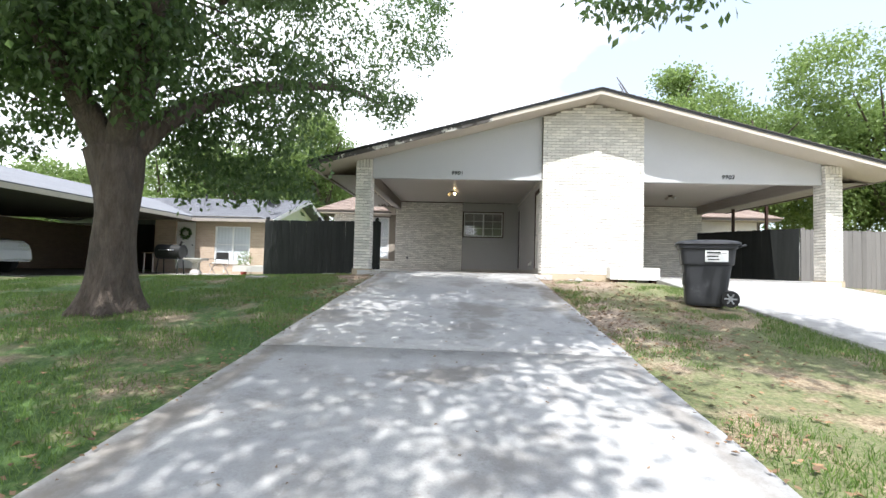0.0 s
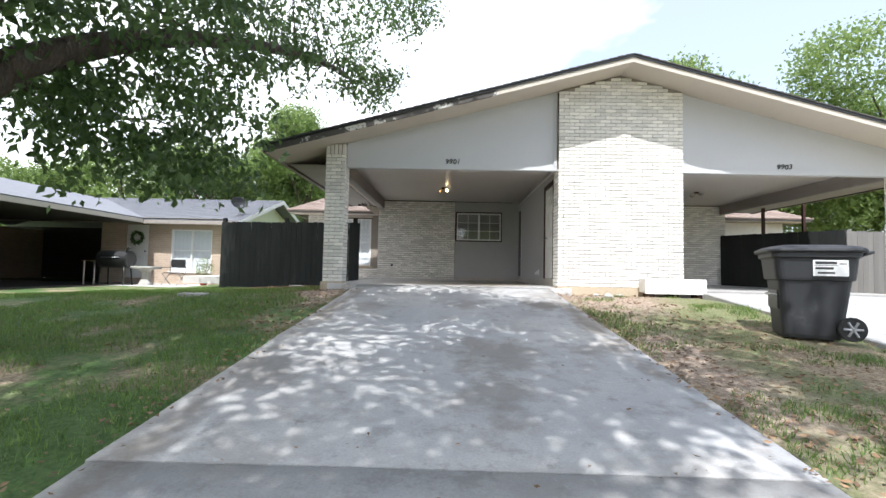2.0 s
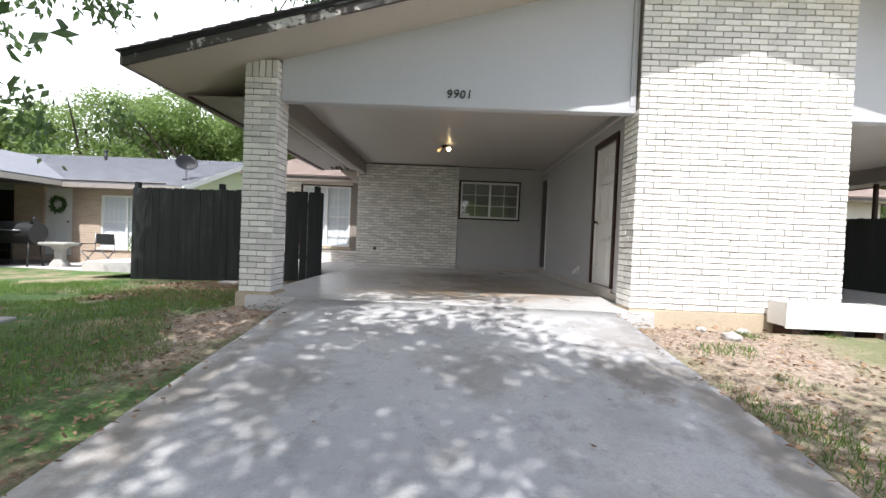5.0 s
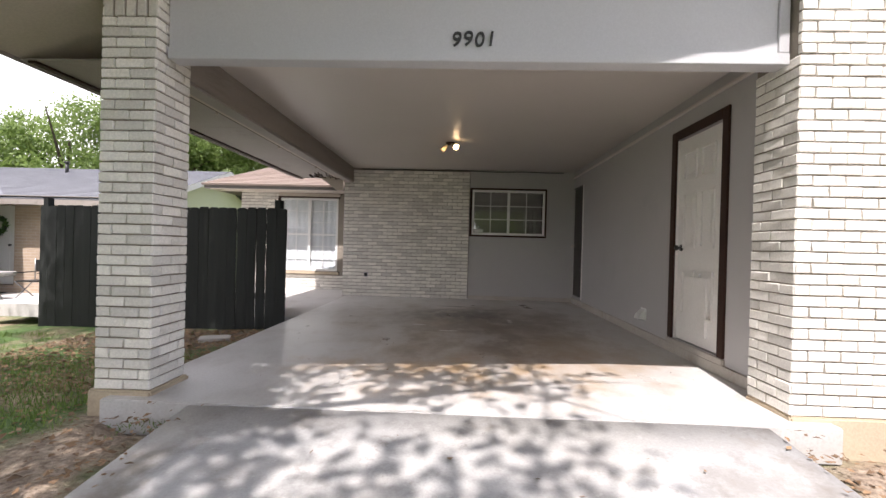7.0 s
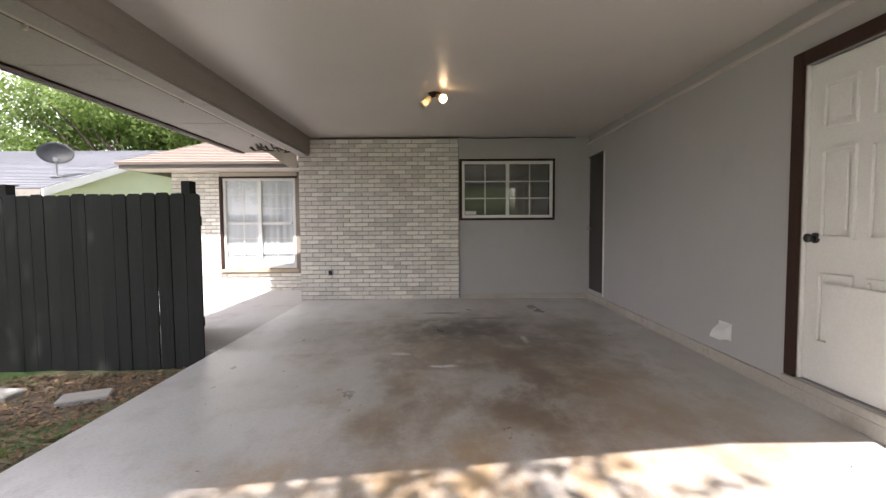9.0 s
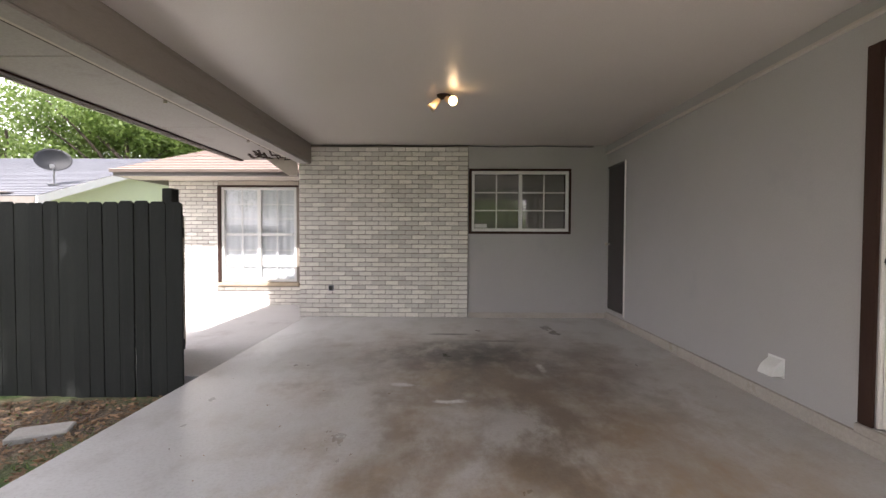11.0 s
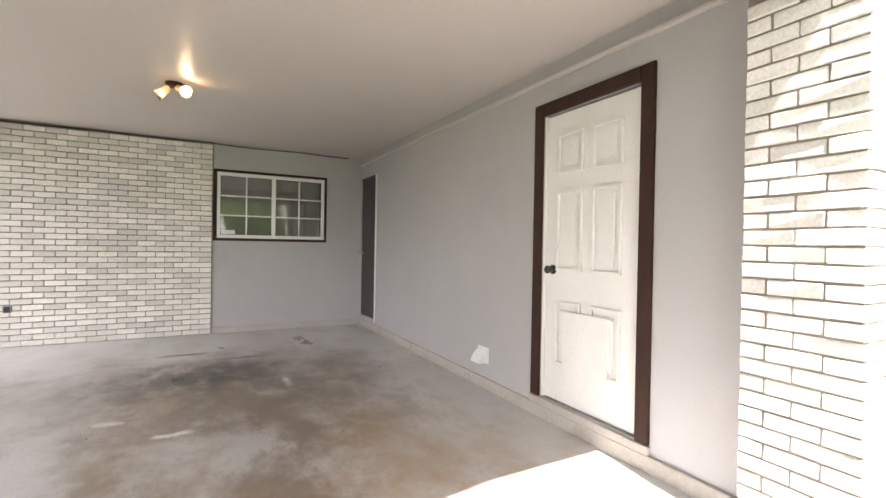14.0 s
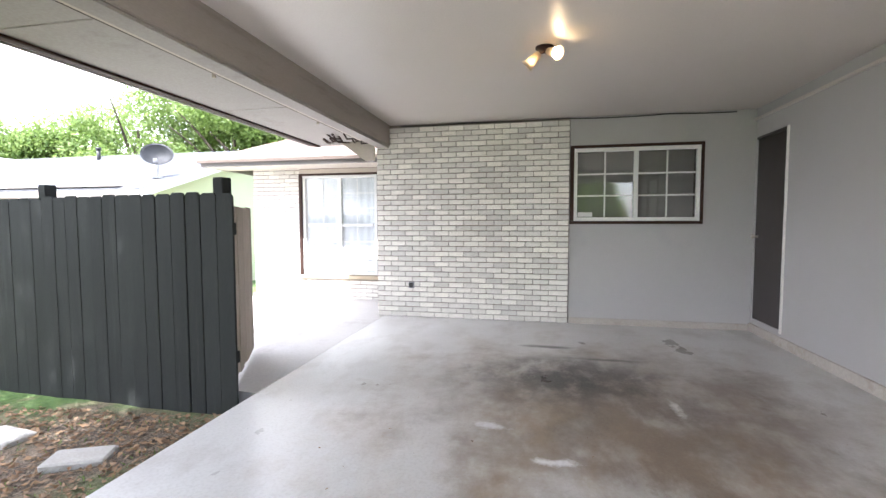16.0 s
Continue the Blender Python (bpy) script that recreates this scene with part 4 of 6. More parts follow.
# ---- fences ----
def fence_board(bm, width, z0, z1, thick=0.018):
    c = 0.022
    prism(bm, [(0, z0), (width, z0), (width, z1 - c), (width - c, z1), (c, z1), (0, z1 - c)], "y", 0, thick)


def fence(name, a, b, low_a, low_b, top, mat, label, posts=(), gaps=(), rails=True, post_rise=0.11, joint=0.004):
    """A board fence from a to b: each board and post a part, rails behind."""
    a, b = Vector((*a, 0)), Vector((*b, 0))
    d = (b - a).normalized()
    ln = (b - a).length
    turn = math.atan2(d.y, d.x)
    base = Matrix.Translation(a) @ Matrix.Rotation(turn, 4, "Z")
    t = thing(name, base, label, "fence")
    rnd = random.Random(int(ln * 100))
    n = int(ln / 0.1425)
    for k in range(n):
        u = k * ln / n
        w = ln / n - joint
        if k in gaps:
            w -= 0.009
        lo = low_a + (low_b - low_a) * u / ln
        bm = bmesh.new()
        fence_board(bm, w, lo + rnd.uniform(-0.01, 0.015), top + rnd.uniform(-0.008, 0.008))
        ob = part("board", bm, mat, t)
        ob.matrix_world = base @ Matrix.Translation((u, rnd.uniform(-0.003, 0.004), 0)) @ Matrix.Rotation(rnd.uniform(-0.004, 0.004), 4, "Y")
    for u in posts:
        bm = bmesh.new()
        lo = low_a + (low_b - low_a) * u / ln
        box(bm, u - 0.045, u + 0.045, 0.024, 0.114, lo - 0.3, top + post_rise, 0.005)
        ob = part("post", bm, mat, t)
        ob.matrix_world = base
    if rails:
        for z in (0.25, top - 0.3):
            bm = bmesh.new()
            box(bm, 0.02, ln - 0.02, 0.0205, 0.0235 + 0.035, z, z + 0.085)
            ob = part("rail", bm, mat, t)
            ob.matrix_world = base
    return t


# the outside faces of the boards look towards the street
fence("wooden_fence", (-6.30, 14.88), (-2.44, 14.41), -0.56, -0.20, 1.482, "fence", "charcoal painted dog-eared board fence beside the carport",
      posts=(0.06, 1.84, 3.74), gaps=(21, 23, 24))
fence("fence_gate", (-2.62, 14.62), (-3.06, 15.52), 0.03, 0.03, 1.40, "gate", "open weathered board gate behind the fence", posts=())
fence("wooden_fence", (10.35, 14.85), (14.6, 15.2), -0.40, -0.45, 1.55, "fence_r", "grey board fence beside the other carport", posts=(0.1, 2.2, 4.1), post_rise=0.05)
fence("wooden_fence", (8.48, 17.27), (10.3, 14.86), -0.15, -0.40, 1.58, "fence", "dark board fence behind the other carport", posts=(), joint=-0.003)
for px, py in ((9.25, 16.42), (9.85, 15.65)):
    p = thing("steel_post", (px, py, -0.3), "thin dark post rising above the fence", "post", "posts behind the other carport")
    slab("shaft", px - 0.035, px + 0.035, py - 0.035, py + 0.035, -0.3, 2.36, "brown", p)


# ---- small fixtures of the carport ----
def house_number(text, x, z, size):
    n = thing("house_number", (x, 11.45, z), "black metal house number %s on the gable panel" % text, "house number", "house numbers")
    for k, ch in enumerate(text):
        cu = bpy.data.curves.new("digit", "FONT")
        cu.body, cu.size, cu.extrude, cu.bevel_depth, cu.shear = ch, size, 0.006, 0.0012, 0.12
        cu.align_x = "CENTER"
        tmp = bpy.data.objects.new("digit", cu)
        scene.collection.objects.link(tmp)
        bpy.context.view_layer.update()
        me = bpy.data.meshes.new_from_object(tmp)
        bpy.data.objects.remove(tmp)
        me.materials.clear()
        me.materials.append(M["ink"])
        ob = new("digit", me)
        ob.parent = n
        ob.matrix_parent_inverse = n.matrix_world.inverted()
        ob.matrix_world = Matrix.Translation((x + (k - (len(text) - 1) / 2) * size * 0.56, 11.442, z + (0.006 if k % 2 else 0))) @ Matrix.Rotation(radians(90), 4, "X")


house_number("9901", -0.065, 2.345, 0.135)
house_number("9903", 6.27, 2.345, 0.135)


def dryer_vent():
    t = thing("dryer_vent", (2.10, 13.93, 0.30), "white plastic dryer vent hood low on the grey wall", "vent")
    bm = bmesh.new()
    prism(bm, [(2.098, 0.225), (2.005, 0.225), (2.03, 0.285), (2.098, 0.345)], "y", 13.885, 14.03)
    bmesh.ops.bevel(bm, geom=bm.edges[:], offset=0.006, segments=2, affect="EDGES")
    part("hood", bm, "vinyl", t)
    slab("flange", 2.094, 2.099, 13.875, 14.04, 0.215, 0.355, "vinyl", t, "", 0.002)


dryer_vent()


def outlet():
    t = thing("outlet", (-1.98, BACK, 0.44), "dark weatherproof outlet cover on the brick panel", "outlet")
    slab("cover", -2.02, -1.945, BACK - 0.03, BACK + 0.004, 0.39, 0.475, "steel", t, "", 0.006)
    slab("flap", -2.01, -1.955, BACK - 0.042, BACK - 0.031, 0.40, 0.465, "black", t, "", 0.004)


outlet()


def ceiling_cable():
    bm = bmesh.new()
    rnd = random.Random(4)
    pts = []
    for k in range(60):
        x = -2.12 + k * (4.0 / 59)
        sag = 0.012 * abs(math.sin(x * 2.7)) + rnd.uniform(0, 0.003)
        pts.append((x, BACK - 0.018 + (0.02 if x > 0.07 else 0), CEIL - 0.014 - sag))
    tube(bm, pts, 0.0075, 6)
    tagged(part("cable", bm, "black", None, "", True), "black cable running along the wall under the ceiling", "cable")


ceiling_cable()


# ---- bin ----
def loft(bm, sections, cap=True):
    """Rounded rectangles (z, half x, half y, corner radius, shift y) joined upwards."""
    rings = []
    for z, hx, hy, r, sy in sections:
        ring = []
        for cx, cy, a0 in ((1, 1, 0), (-1, 1, 90), (-1, -1, 180), (1, -1, 270)):
            for k in range(5):
                a = radians(a0 + k * 22.5)
                ring.append(bm.verts.new((cx * (hx - r) + r * math.cos(a), cy * (hy - r) + r * math.sin(a) + sy, z)))
        rings.append(ring)
    m = len(rings[0])
    for a, b in zip(rings, rings[1:]):
        for k in range(m):
            bm.faces.new((a[k], a[(k + 1) % m], b[(k + 1) % m], b[k]))
    if cap:
        bm.faces.new(rings[0][::-1]), bm.faces.new(rings[-1])


def place(ob, m):
    ob.matrix_parent_inverse = Matrix.Identity(4)
    ob.matrix_basis = Matrix.Identity(4)
    return ob


def wheelie_bin(x, y, turn):
    """Body, lid, lip, lift bar, handle, wheels; its back and wheels are towards local +y."""
    z = ground_z(x, y) + 0.012
    t = thing("wheelie_bin", Matrix.Translation((0, 0, 0)), "charcoal plastic wheeled trash bin standing on the grass, lid closed", "trash bin")
    bm = bmesh.new()
    loft(bm, [(0.0, 0.25, 0.26, 0.07, -0.02), (0.04, 0.265, 0.275, 0.08, -0.02), (0.62, 0.305, 0.335, 0.08, 0.0), (0.63, 0.325, 0.36, 0.08, 0.0),
              (0.66, 0.33, 0.365, 0.08, 0.0), (0.86, 0.345, 0.385, 0.08, 0.0), (0.88, 0.37, 0.41, 0.08, 0.0), (0.925, 0.37, 0.41, 0.08, 0.0)])
    place(part("body", bm, "plastic", t, "", False), None)
    bm = bmesh.new()
    loft(bm, [(0.927, 0.385, 0.44, 0.09, 0.0), (0.945, 0.40, 0.455, 0.10, 0.0), (0.965, 0.395, 0.45, 0.10, 0.0), (0.995, 0.35, 0.40, 0.12, 0.0), (1.015, 0.24, 0.28, 0.12, 0.0)])
    lid = place(part("lid", bm, "plastic", t), None)
    bm = bmesh.new()
    box(bm, -0.16, 0.16, -0.25, -0.05, 1.012, 1.022, 0.004)
    place(part("lid_ridge", bm, "plastic", lid), None)
    bm = bmesh.new()
    box(bm, -0.20, 0.20, -0.335, -0.29, 0.30, 0.52, 0.01)
    place(part("lift_recess", bm, "black", t, "dark moulded lift recess"), None)
    bm = bmesh.new()
    tube(bm, [(-0.22, -0.35, 0.46), (0.22, -0.35, 0.46)], 0.014, 10)
    place(part("lift_bar", bm, "steel", t, "grey metal lift bar", True), None)
    bm = bmesh.new()
    tube(bm, [(-0.30, 0.40, 0.90), (-0.28, 0.50, 0.93), (0.28, 0.50, 0.93), (0.30, 0.40, 0.90)], 0.017, 10)
    place(part("handle", bm, "plastic", t, "", True), None)
    bm = bmesh.new()
    tube(bm, [(-0.34, 0.30, 0.125), (0.34, 0.30, 0.125)], 0.012, 8)
    place(part("axle", bm, "steel", t, "", True), None)
    for s in (-1, 1):
        bm = bmesh.new()
        tube(bm, [(s * 0.285, 0.30, 0.125), (s * 0.29, 0.30, 0.125), (s * 0.335, 0.30, 0.125), (s * 0.34, 0.30, 0.125)], [0.115, 0.125, 0.125, 0.115], 28)
        wh = place(part("wheel", bm, "rubber", t, "black rubber wheel", False), None)
        bm = bmesh.new()
        for k in range(6):
            a = k * math.tau / 6
            tube(bm, [(s * 0.342, 0.30, 0.125), (s * 0.342, 0.30 + 0.085 * math.cos(a), 0.125 + 0.085 * math.sin(a))], 0.013, 6)
        tube(bm, [(s * 0.336, 0.30, 0.125), (s * 0.352, 0.30, 0.125)], 0.03, 14)
        place(part("hub", bm, "steel", wh, "grey spoked hub"), None)
    bm = bmesh.new()
    box(bm, 0.343, 0.352, -0.04, 0.27, 0.675, 0.845, 0.002)
    lab = place(part("label_plate", bm, "paper", t, "white sticker with dark print"), None)
    bm = bmesh.new()
    for y0, y1, z0, z1 in ((-0.02, 0.17, 0.80, 0.83), (-0.02, 0.14, 0.745, 0.77), (0.0, 0.15, 0.70, 0.72), (0.19, 0.25, 0.80, 0.81), (-0.03, 0.18, 0.785, 0.79)):
        box(bm, 0.3525, 0.354, y0, y1, z0, z1)
    place(part("print_bar", bm, "ink", lab), None)
    t.matrix_world = Matrix.Translation((x, y, z)) @ Matrix.Rotation(radians(turn), 4, "Z") @ Matrix.Diagonal((0.97, 0.97, 1.0, 1))
    return t


wheelie_bin(3.97, 7.98, -112)


def planter_box():
    t = thing("planter_box", (3.98, 11.12, -0.12), "white painted wooden planter box against the brick front", "planter")
    slab("front_board", 3.44, 4.53, 10.98, 11.005, -0.06, 0.215, "white", t, "", 0.003)
    slab("back_board", 3.46, 4.51, 11.27, 11.295, -0.04, 0.20, "white", t, "", 0.003)
    for x in (3.44, 4.505):
        slab("end_board", x, x + 0.025, 11.007, 11.268, -0.04, 0.21, "white", t, "", 0.003)
    slab("bottom_board", 3.467, 4.503, 11.007, 11.268, -0.03, -0.01, "wood", t)
    slab("soil", 3.467, 4.503, 11.007, 11.268, -0.008, 0.17, "bark", t, "dry dark soil")
    for x in (3.52, 3.95, 4.38):
        slab("foot", x, x + 0.09, 11.0, 11.28, -0.20, -0.062, "brown", t, "", 0.003)


planter_box()


def rock(x, y, r, seed, mat="stone", label="pale rough stone lying on the bare earth"):
    bm = bmesh.new()
    bmesh.ops.create_icosphere(bm, subdivisions=2, radius=r)
    for v in bm.verts:
        v.co *= 1 + 0.35 * noise.noise(v.co * (1.6 / r) + Vector((seed, 0, 0)))
        v.co.z *= 0.6
    ob = part("rock", bm, mat, None)
    ob.location = (x, y, ground_z(x, y) + r * 0.3)
    return tagged(ob, label, "rock", "rocks on the ground")


rock(2.62, 10.55, 0.085, 1)
rock(2.95, 10.9, 0.06, 2)
rock(2.55, 10.95, 0.05, 5)


def stepping_stone(x, y, w, d, turn):
    bm = bmesh.new()
    loft(bm, [(-0.06, w / 2, d / 2, 0.02, 0), (0.02, w / 2, d / 2, 0.02, 0), (0.03, w / 2 - 0.012, d / 2 - 0.012, 0.02, 0)])
    ob = part("stepping_stone", bm, "stone", None)
    ob.matrix_world = Matrix.Translation((x, y, ground_z(x, y) + 0.012)) @ Matrix.Rotation(radians(turn), 4, "Z")
    return tagged(ob, "flat concrete stepping stone on leaf litter", "paving stone", "stepping stones")


stepping_stone(-3.0, 13.72, 0.34, 0.20, 24)
stepping_stone(-3.85, 13.9, 0.34, 0.20, -6)
stepping_stone(-4.3, 10.2, 0.40, 0.30, 10)


# ---- window of the patio wing, and the wing itself ----
def grille_window(parent, name, x0, x1, y, z0, z1, cols, rows, units, label=""):
    """A facade window looking towards -y: frame, sashes with grilles, glass, curtain behind."""
    f = 0.045
    w = part(name, _frame(x0, x1, y, z0, z1, f), "vinyl", parent, label)
    uw = (x1 - x0 - 2 * f) / units
    for u in range(units):
        a = x0 + f + u * uw
        b = a + uw
        if u:
            slab("mullion", a - 0.03, a + 0.03, y - 0.012, y + 0.04, z0 + f, z1 - f, "vinyl", w)
        zm = (z0 + z1) / 2
        slab("meeting_rail", a + 0.032, b - 0.032, y - 0.005, y + 0.035, zm - 0.022, zm + 0.022, "vinyl", w)
        bm = bmesh.new()
        for lo, hi in ((z0 + f, zm - 0.023), (zm + 0.023, z1 - f)):
            for c in range(1, cols):
                x = a + 0.03 + (b - a - 0.06) * c / cols
                box(bm, x - 0.008, x + 0.008, y + 0.012, y + 0.024, lo, hi)
            for r in range(1, rows):
                z = lo + (hi - lo) * r / rows
                box(bm, a + 0.03, b - 0.03, y + 0.0125, y + 0.0235, z - 0.008, z + 0.008)
        part("grille", bm, "vinyl", w)
        pane(w, a + 0.02, b - 0.02, y + 0.028, z0 + f, z1 - f, "film_glass")
    bm = bmesh.new()
    n = 90
    top, low = [], []
    for k in range(n + 1):
        x = x0 + f + (x1 - x0 - 2 * f) * k / n
        yy = y + 0.050 + 0.004 * math.sin(k * 0.7)
        top.append(bm.verts.new((x, yy, z1 - 0.02))), low.append(bm.verts.new((x, yy, z0 + 0.03)))
    for k in range(n):
        bm.faces.new((low[k], low[k + 1], top[k + 1], top[k]))
    part("curtain", bm, "curtain", w, "pale closed curtain", True)
    return w


def _frame(x0, x1, y, z0, z1, f):
    bm = bmesh.new()
    box(bm, x0, x1, y - 0.02, y + 0.06, z1 - f, z1, 0.004)
    box(bm, x0, x1, y - 0.02, y + 0.06, z0, z0 + f, 0.004)
    box(bm, x0, x0 + f, y - 0.02, y + 0.06, z0 + f + 0.001, z1 - f - 0.001, 0.004)
    box(bm, x1 - f, x1, y - 0.02, y + 0.06, z0 + f + 0.001, z1 - f - 0.001, 0.004)
    return bm


def roof_rows(bm, a, b, c, d, rows, thick=0.02):
    """One stepped sheet of overlapping shingle courses on a slope with eave a-b and ridge d-c."""
    a, b, c, d = map(Vector, (a, b, c, d))
    nrm = (b - a).cross(d - a).normalized()
    prof = [(0, 0)]
    for k in range(rows):
        prof += [(k / rows, thick), ((k + 1) / rows, 0.004)]
    left = [bm.verts.new(a.lerp(d, s) + nrm * h) for s, h in prof]
    right = [bm.verts.new(b.lerp(c, s) + nrm * h) for s, h in prof]
    for i in range(len(prof) - 1):
        bm.faces.new((left[i], right[i], right[i + 1], left[i + 1]))
    low = [bm.verts.new(p - nrm * 0.03) for p in (a, b, c, d)]
    bm.faces.new(low[::-1])
    bm.faces.new((low[0], low[1], right[0], left[0]))


def patio_wing():
    h = thing("patio_wing", (-4.0, 18.6, 0), "white brick rear wing with grilled window and tan hip roof", "house")
    bm = bmesh.new()
    wall_with_hole(bm, "y", 18.61, 18.76, -5.14, -2.47, -0.15, 2.16, (-4.22, -2.9, 0.40, 2.05))
    wall = part("wall", bm, "mortar", h, "white painted brick wall")
    WALLS["wing", 0] = wall
    slab("lintel", -4.26, -2.86, 18.585, 18.612, 2.084, 2.155, "soffit", h, "taupe board over the window")
    slab("casing", -4.275, -4.225, 18.58, 18.612, 0.36, 2.05, "brown", h, "dark brown board")
    slab("casing", -4.275, -2.86, 18.583, 18.611, 2.052, 2.082, "brown", h)
    slab("window_sill", -4.30, -2.85, 18.54, 18.62, 0.335, 0.385, "base", h, "brick sill")
    grille_window(h, "window", -4.22, -2.9, 18.63, 0.40, 2.05, 2, 3, 2)
    slab("back_wall", -5.14, -2.47, 22.4, 22.55, -0.15, 2.16, "cream", h)
    slab("side_wall", -5.14, -4.99, 18.77, 22.39, -0.15, 2.16, "cream", h)
    # dark colour here stands in for the unlit room
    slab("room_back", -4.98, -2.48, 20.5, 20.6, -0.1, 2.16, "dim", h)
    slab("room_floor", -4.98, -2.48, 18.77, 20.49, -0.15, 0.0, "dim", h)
    slab("soffit", -5.62, -2.30, 18.03, 18.60, 2.165, 2.18, "soffit", h, "taupe eave board")
    slab("gutter", -5.66, -2.30, 17.99, 18.03, 2.16, 2.245, "gutter", h, "weathered fascia with gutter")
    slab("side_fascia", -5.66, -5.62, 18.03, 22.9, 2.16, 2.245, "beam", h)
    bm = bmesh.new()
    roof_rows(bm, (-5.7, 17.95, 2.25), (-2.3, 17.95, 2.25), (-2.3, 20.3, 3.12), (-4.75, 20.3, 3.12), 18)
    roof_rows(bm, (-5.7, 22.9, 2.25), (-5.7, 17.95, 2.25), (-4.75, 20.3, 3.12), (-4.75, 20.4, 3.12), 18)
    roof_rows(bm, (-2.3, 22.9, 2.25), (-5.7, 22.9, 2.25), (-4.75, 20.4, 3.12), (-2.3, 20.4, 3.12), 18)
    part("roof", bm, "shingle_b", h, "tan asphalt shingles")



def other_wing():
    """The same rear wing behind the other carport, of which the roof and upper wall show over the fence."""
    h = thing("patio_wing", (mx(-4.0), 18.6, 0), "white brick rear wing with tan hip roof behind the dark fence", "house")
    slab("wall", mx(-2.47), mx(-5.14), 18.61, 18.76, -0.15, 2.16, "brick", h, "white painted brick wall")
    slab("back_wall", mx(-2.47), mx(-5.14), 22.4, 22.55, -0.15, 2.16, "cream", h)
    slab("side_wall", mx(-4.99), mx(-5.14), 18.77, 22.39, -0.15, 2.16, "cream", h)
    slab("soffit", mx(-2.30), mx(-5.62), 18.03, 18.60, 2.165, 2.18, "soffit", h, "taupe eave board")
    slab("gutter", mx(-2.30), mx(-5.66), 17.99, 18.03, 2.16, 2.245, "gutter", h, "weathered fascia with gutter")
    slab("side_fascia", mx(-5.62), mx(-5.66), 18.03, 22.9, 2.16, 2.245, "beam", h)
    bm = bmesh.new()
    roof_rows(bm, (mx(-2.3), 17.95, 2.25), (mx(-5.7), 17.95, 2.25), (mx(-4.75), 20.3, 3.12), (mx(-2.3), 20.3, 3.12), 18)
    roof_rows(bm, (mx(-5.7), 17.95, 2.25), (mx(-5.7), 22.9, 2.25), (mx(-4.75), 20.4, 3.12), (mx(-4.75), 20.3, 3.12), 18)
    roof_rows(bm, (mx(-5.7), 22.9, 2.25), (mx(-2.3), 22.9, 2.25), (mx(-2.3), 20.4, 3.12), (mx(-4.75), 20.4, 3.12), 18)
    part("roof", bm, "shingle_b", h, "tan asphalt shingles")


patio_wing()
other_wing()


# ---- neighbour's house ----
NY, NZ, NR, NT = 19.5, -0.42, 23.2, 3.32


def neighbour_house():
    h = thing("neighbour_house", (-11, NY, NZ), "low tan brick house with grey roof and white door", "house")
    bm = bmesh.new()
    wall_with_hole(bm, "y", NY, NY + 0.15, -13.2, -11.0, NZ, 1.98, (-12.31, -11.43, -0.24, 1.80))
    part("wall", bm, "tan_brick", h, "tan brick front wall")
    bm = bmesh.new()
    wall_with_hole(bm, "y", NY, NY + 0.15, -11.0, -8.35, NZ, 1.98, (-10.57, -9.02, 0.06, 1.62))
    part("wall", bm, "tan_brick", h, "tan brick front wall")
    bm = bmesh.new()
    prism(bm, [(NY + 0.16, NZ), (27.0, NZ), (27.0, 1.98), (NR, 3.12), (NY + 0.16, 1.98)], "x", -8.50, -8.35)
    part("gable_wall", bm, "cream", h, "pale yellow-green gable end")
    slab("back_wall", -20.0, -8.51, 26.8, 26.95, NZ, 1.98, "tan_brick", h)
    slab("partition", -13.35, -13.2, NY + 0.151, 26.79, NZ, 1.98, "tan_brick", h)
    # coloured dark for the unlit room behind the window
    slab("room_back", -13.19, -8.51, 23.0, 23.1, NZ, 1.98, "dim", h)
    bm = bmesh.new()
    roof_rows(bm, (-24.0, NY - 0.55, 1.92), (-7.78, NY - 0.55, 1.92), (-7.78, NR, NT), (-24.0, NR, NT), 30)
    roof_rows(bm, (-7.78, 27.5, 1.92), (-24.0, 27.5, 1.92), (-24.0, NR, NT), (-7.78, NR, NT), 30)
    part("roof", bm, "shingle_l", h, "sunlit grey asphalt shingles")
    bm = bmesh.new()
    for s in (0, 1):
        y0 = NY - 0.55 if not s else 27.5
        prism(bm, [(y0, 1.76), (NR, NT - 0.16), (NR, NT), (y0, 1.92)], "x", -7.82, -7.77)
    part("rake_board", bm, "white", h, "pale rake board")
    slab("fascia", -24.0, -7.83, NY - 0.56, NY - 0.53, 1.78, 1.91, "beam", h, "brown eave board")
    slab("soffit", -24.0, -8.37, NY - 0.529, NY - 0.002, 1.985, 2.0, "beam", h)
    door = slab("door", -12.29, -11.45, NY + 0.05, NY + 0.09, -0.22, 1.78, "white", h, "closed white front door", 0.004)
    for z0, z1 in ((0.0, 0.6), (0.8, 1.6)):
        for x in (-12.17, -11.82):
            slab("panel", x, x + 0.24, NY + 0.04, NY + 0.049, z0, z1, "white", door, "", 0.003)
    bm = bmesh.new()
    tube(bm, [(-11.56, NY + 0.05, 0.78), (-11.56, NY + 0.0, 0.78), (-11.56, NY - 0.02, 0.78)], [0.02, 0.028, 0.02], 10)
    part("door_knob", bm, "black", door, "", True)
    grille_window(h, "window", -10.57, -9.02, NY + 0.04, 0.06, 1.62, 1, 1, 2)
    slab("window_sill", -10.62, -8.97, NY - 0.05, NY + 0.02, -0.0, 0.058, "white", h)
    # dark walls, so the shade of the carport's depth is in their colour
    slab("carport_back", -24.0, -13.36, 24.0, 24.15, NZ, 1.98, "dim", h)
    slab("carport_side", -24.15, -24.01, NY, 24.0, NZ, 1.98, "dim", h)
    return h


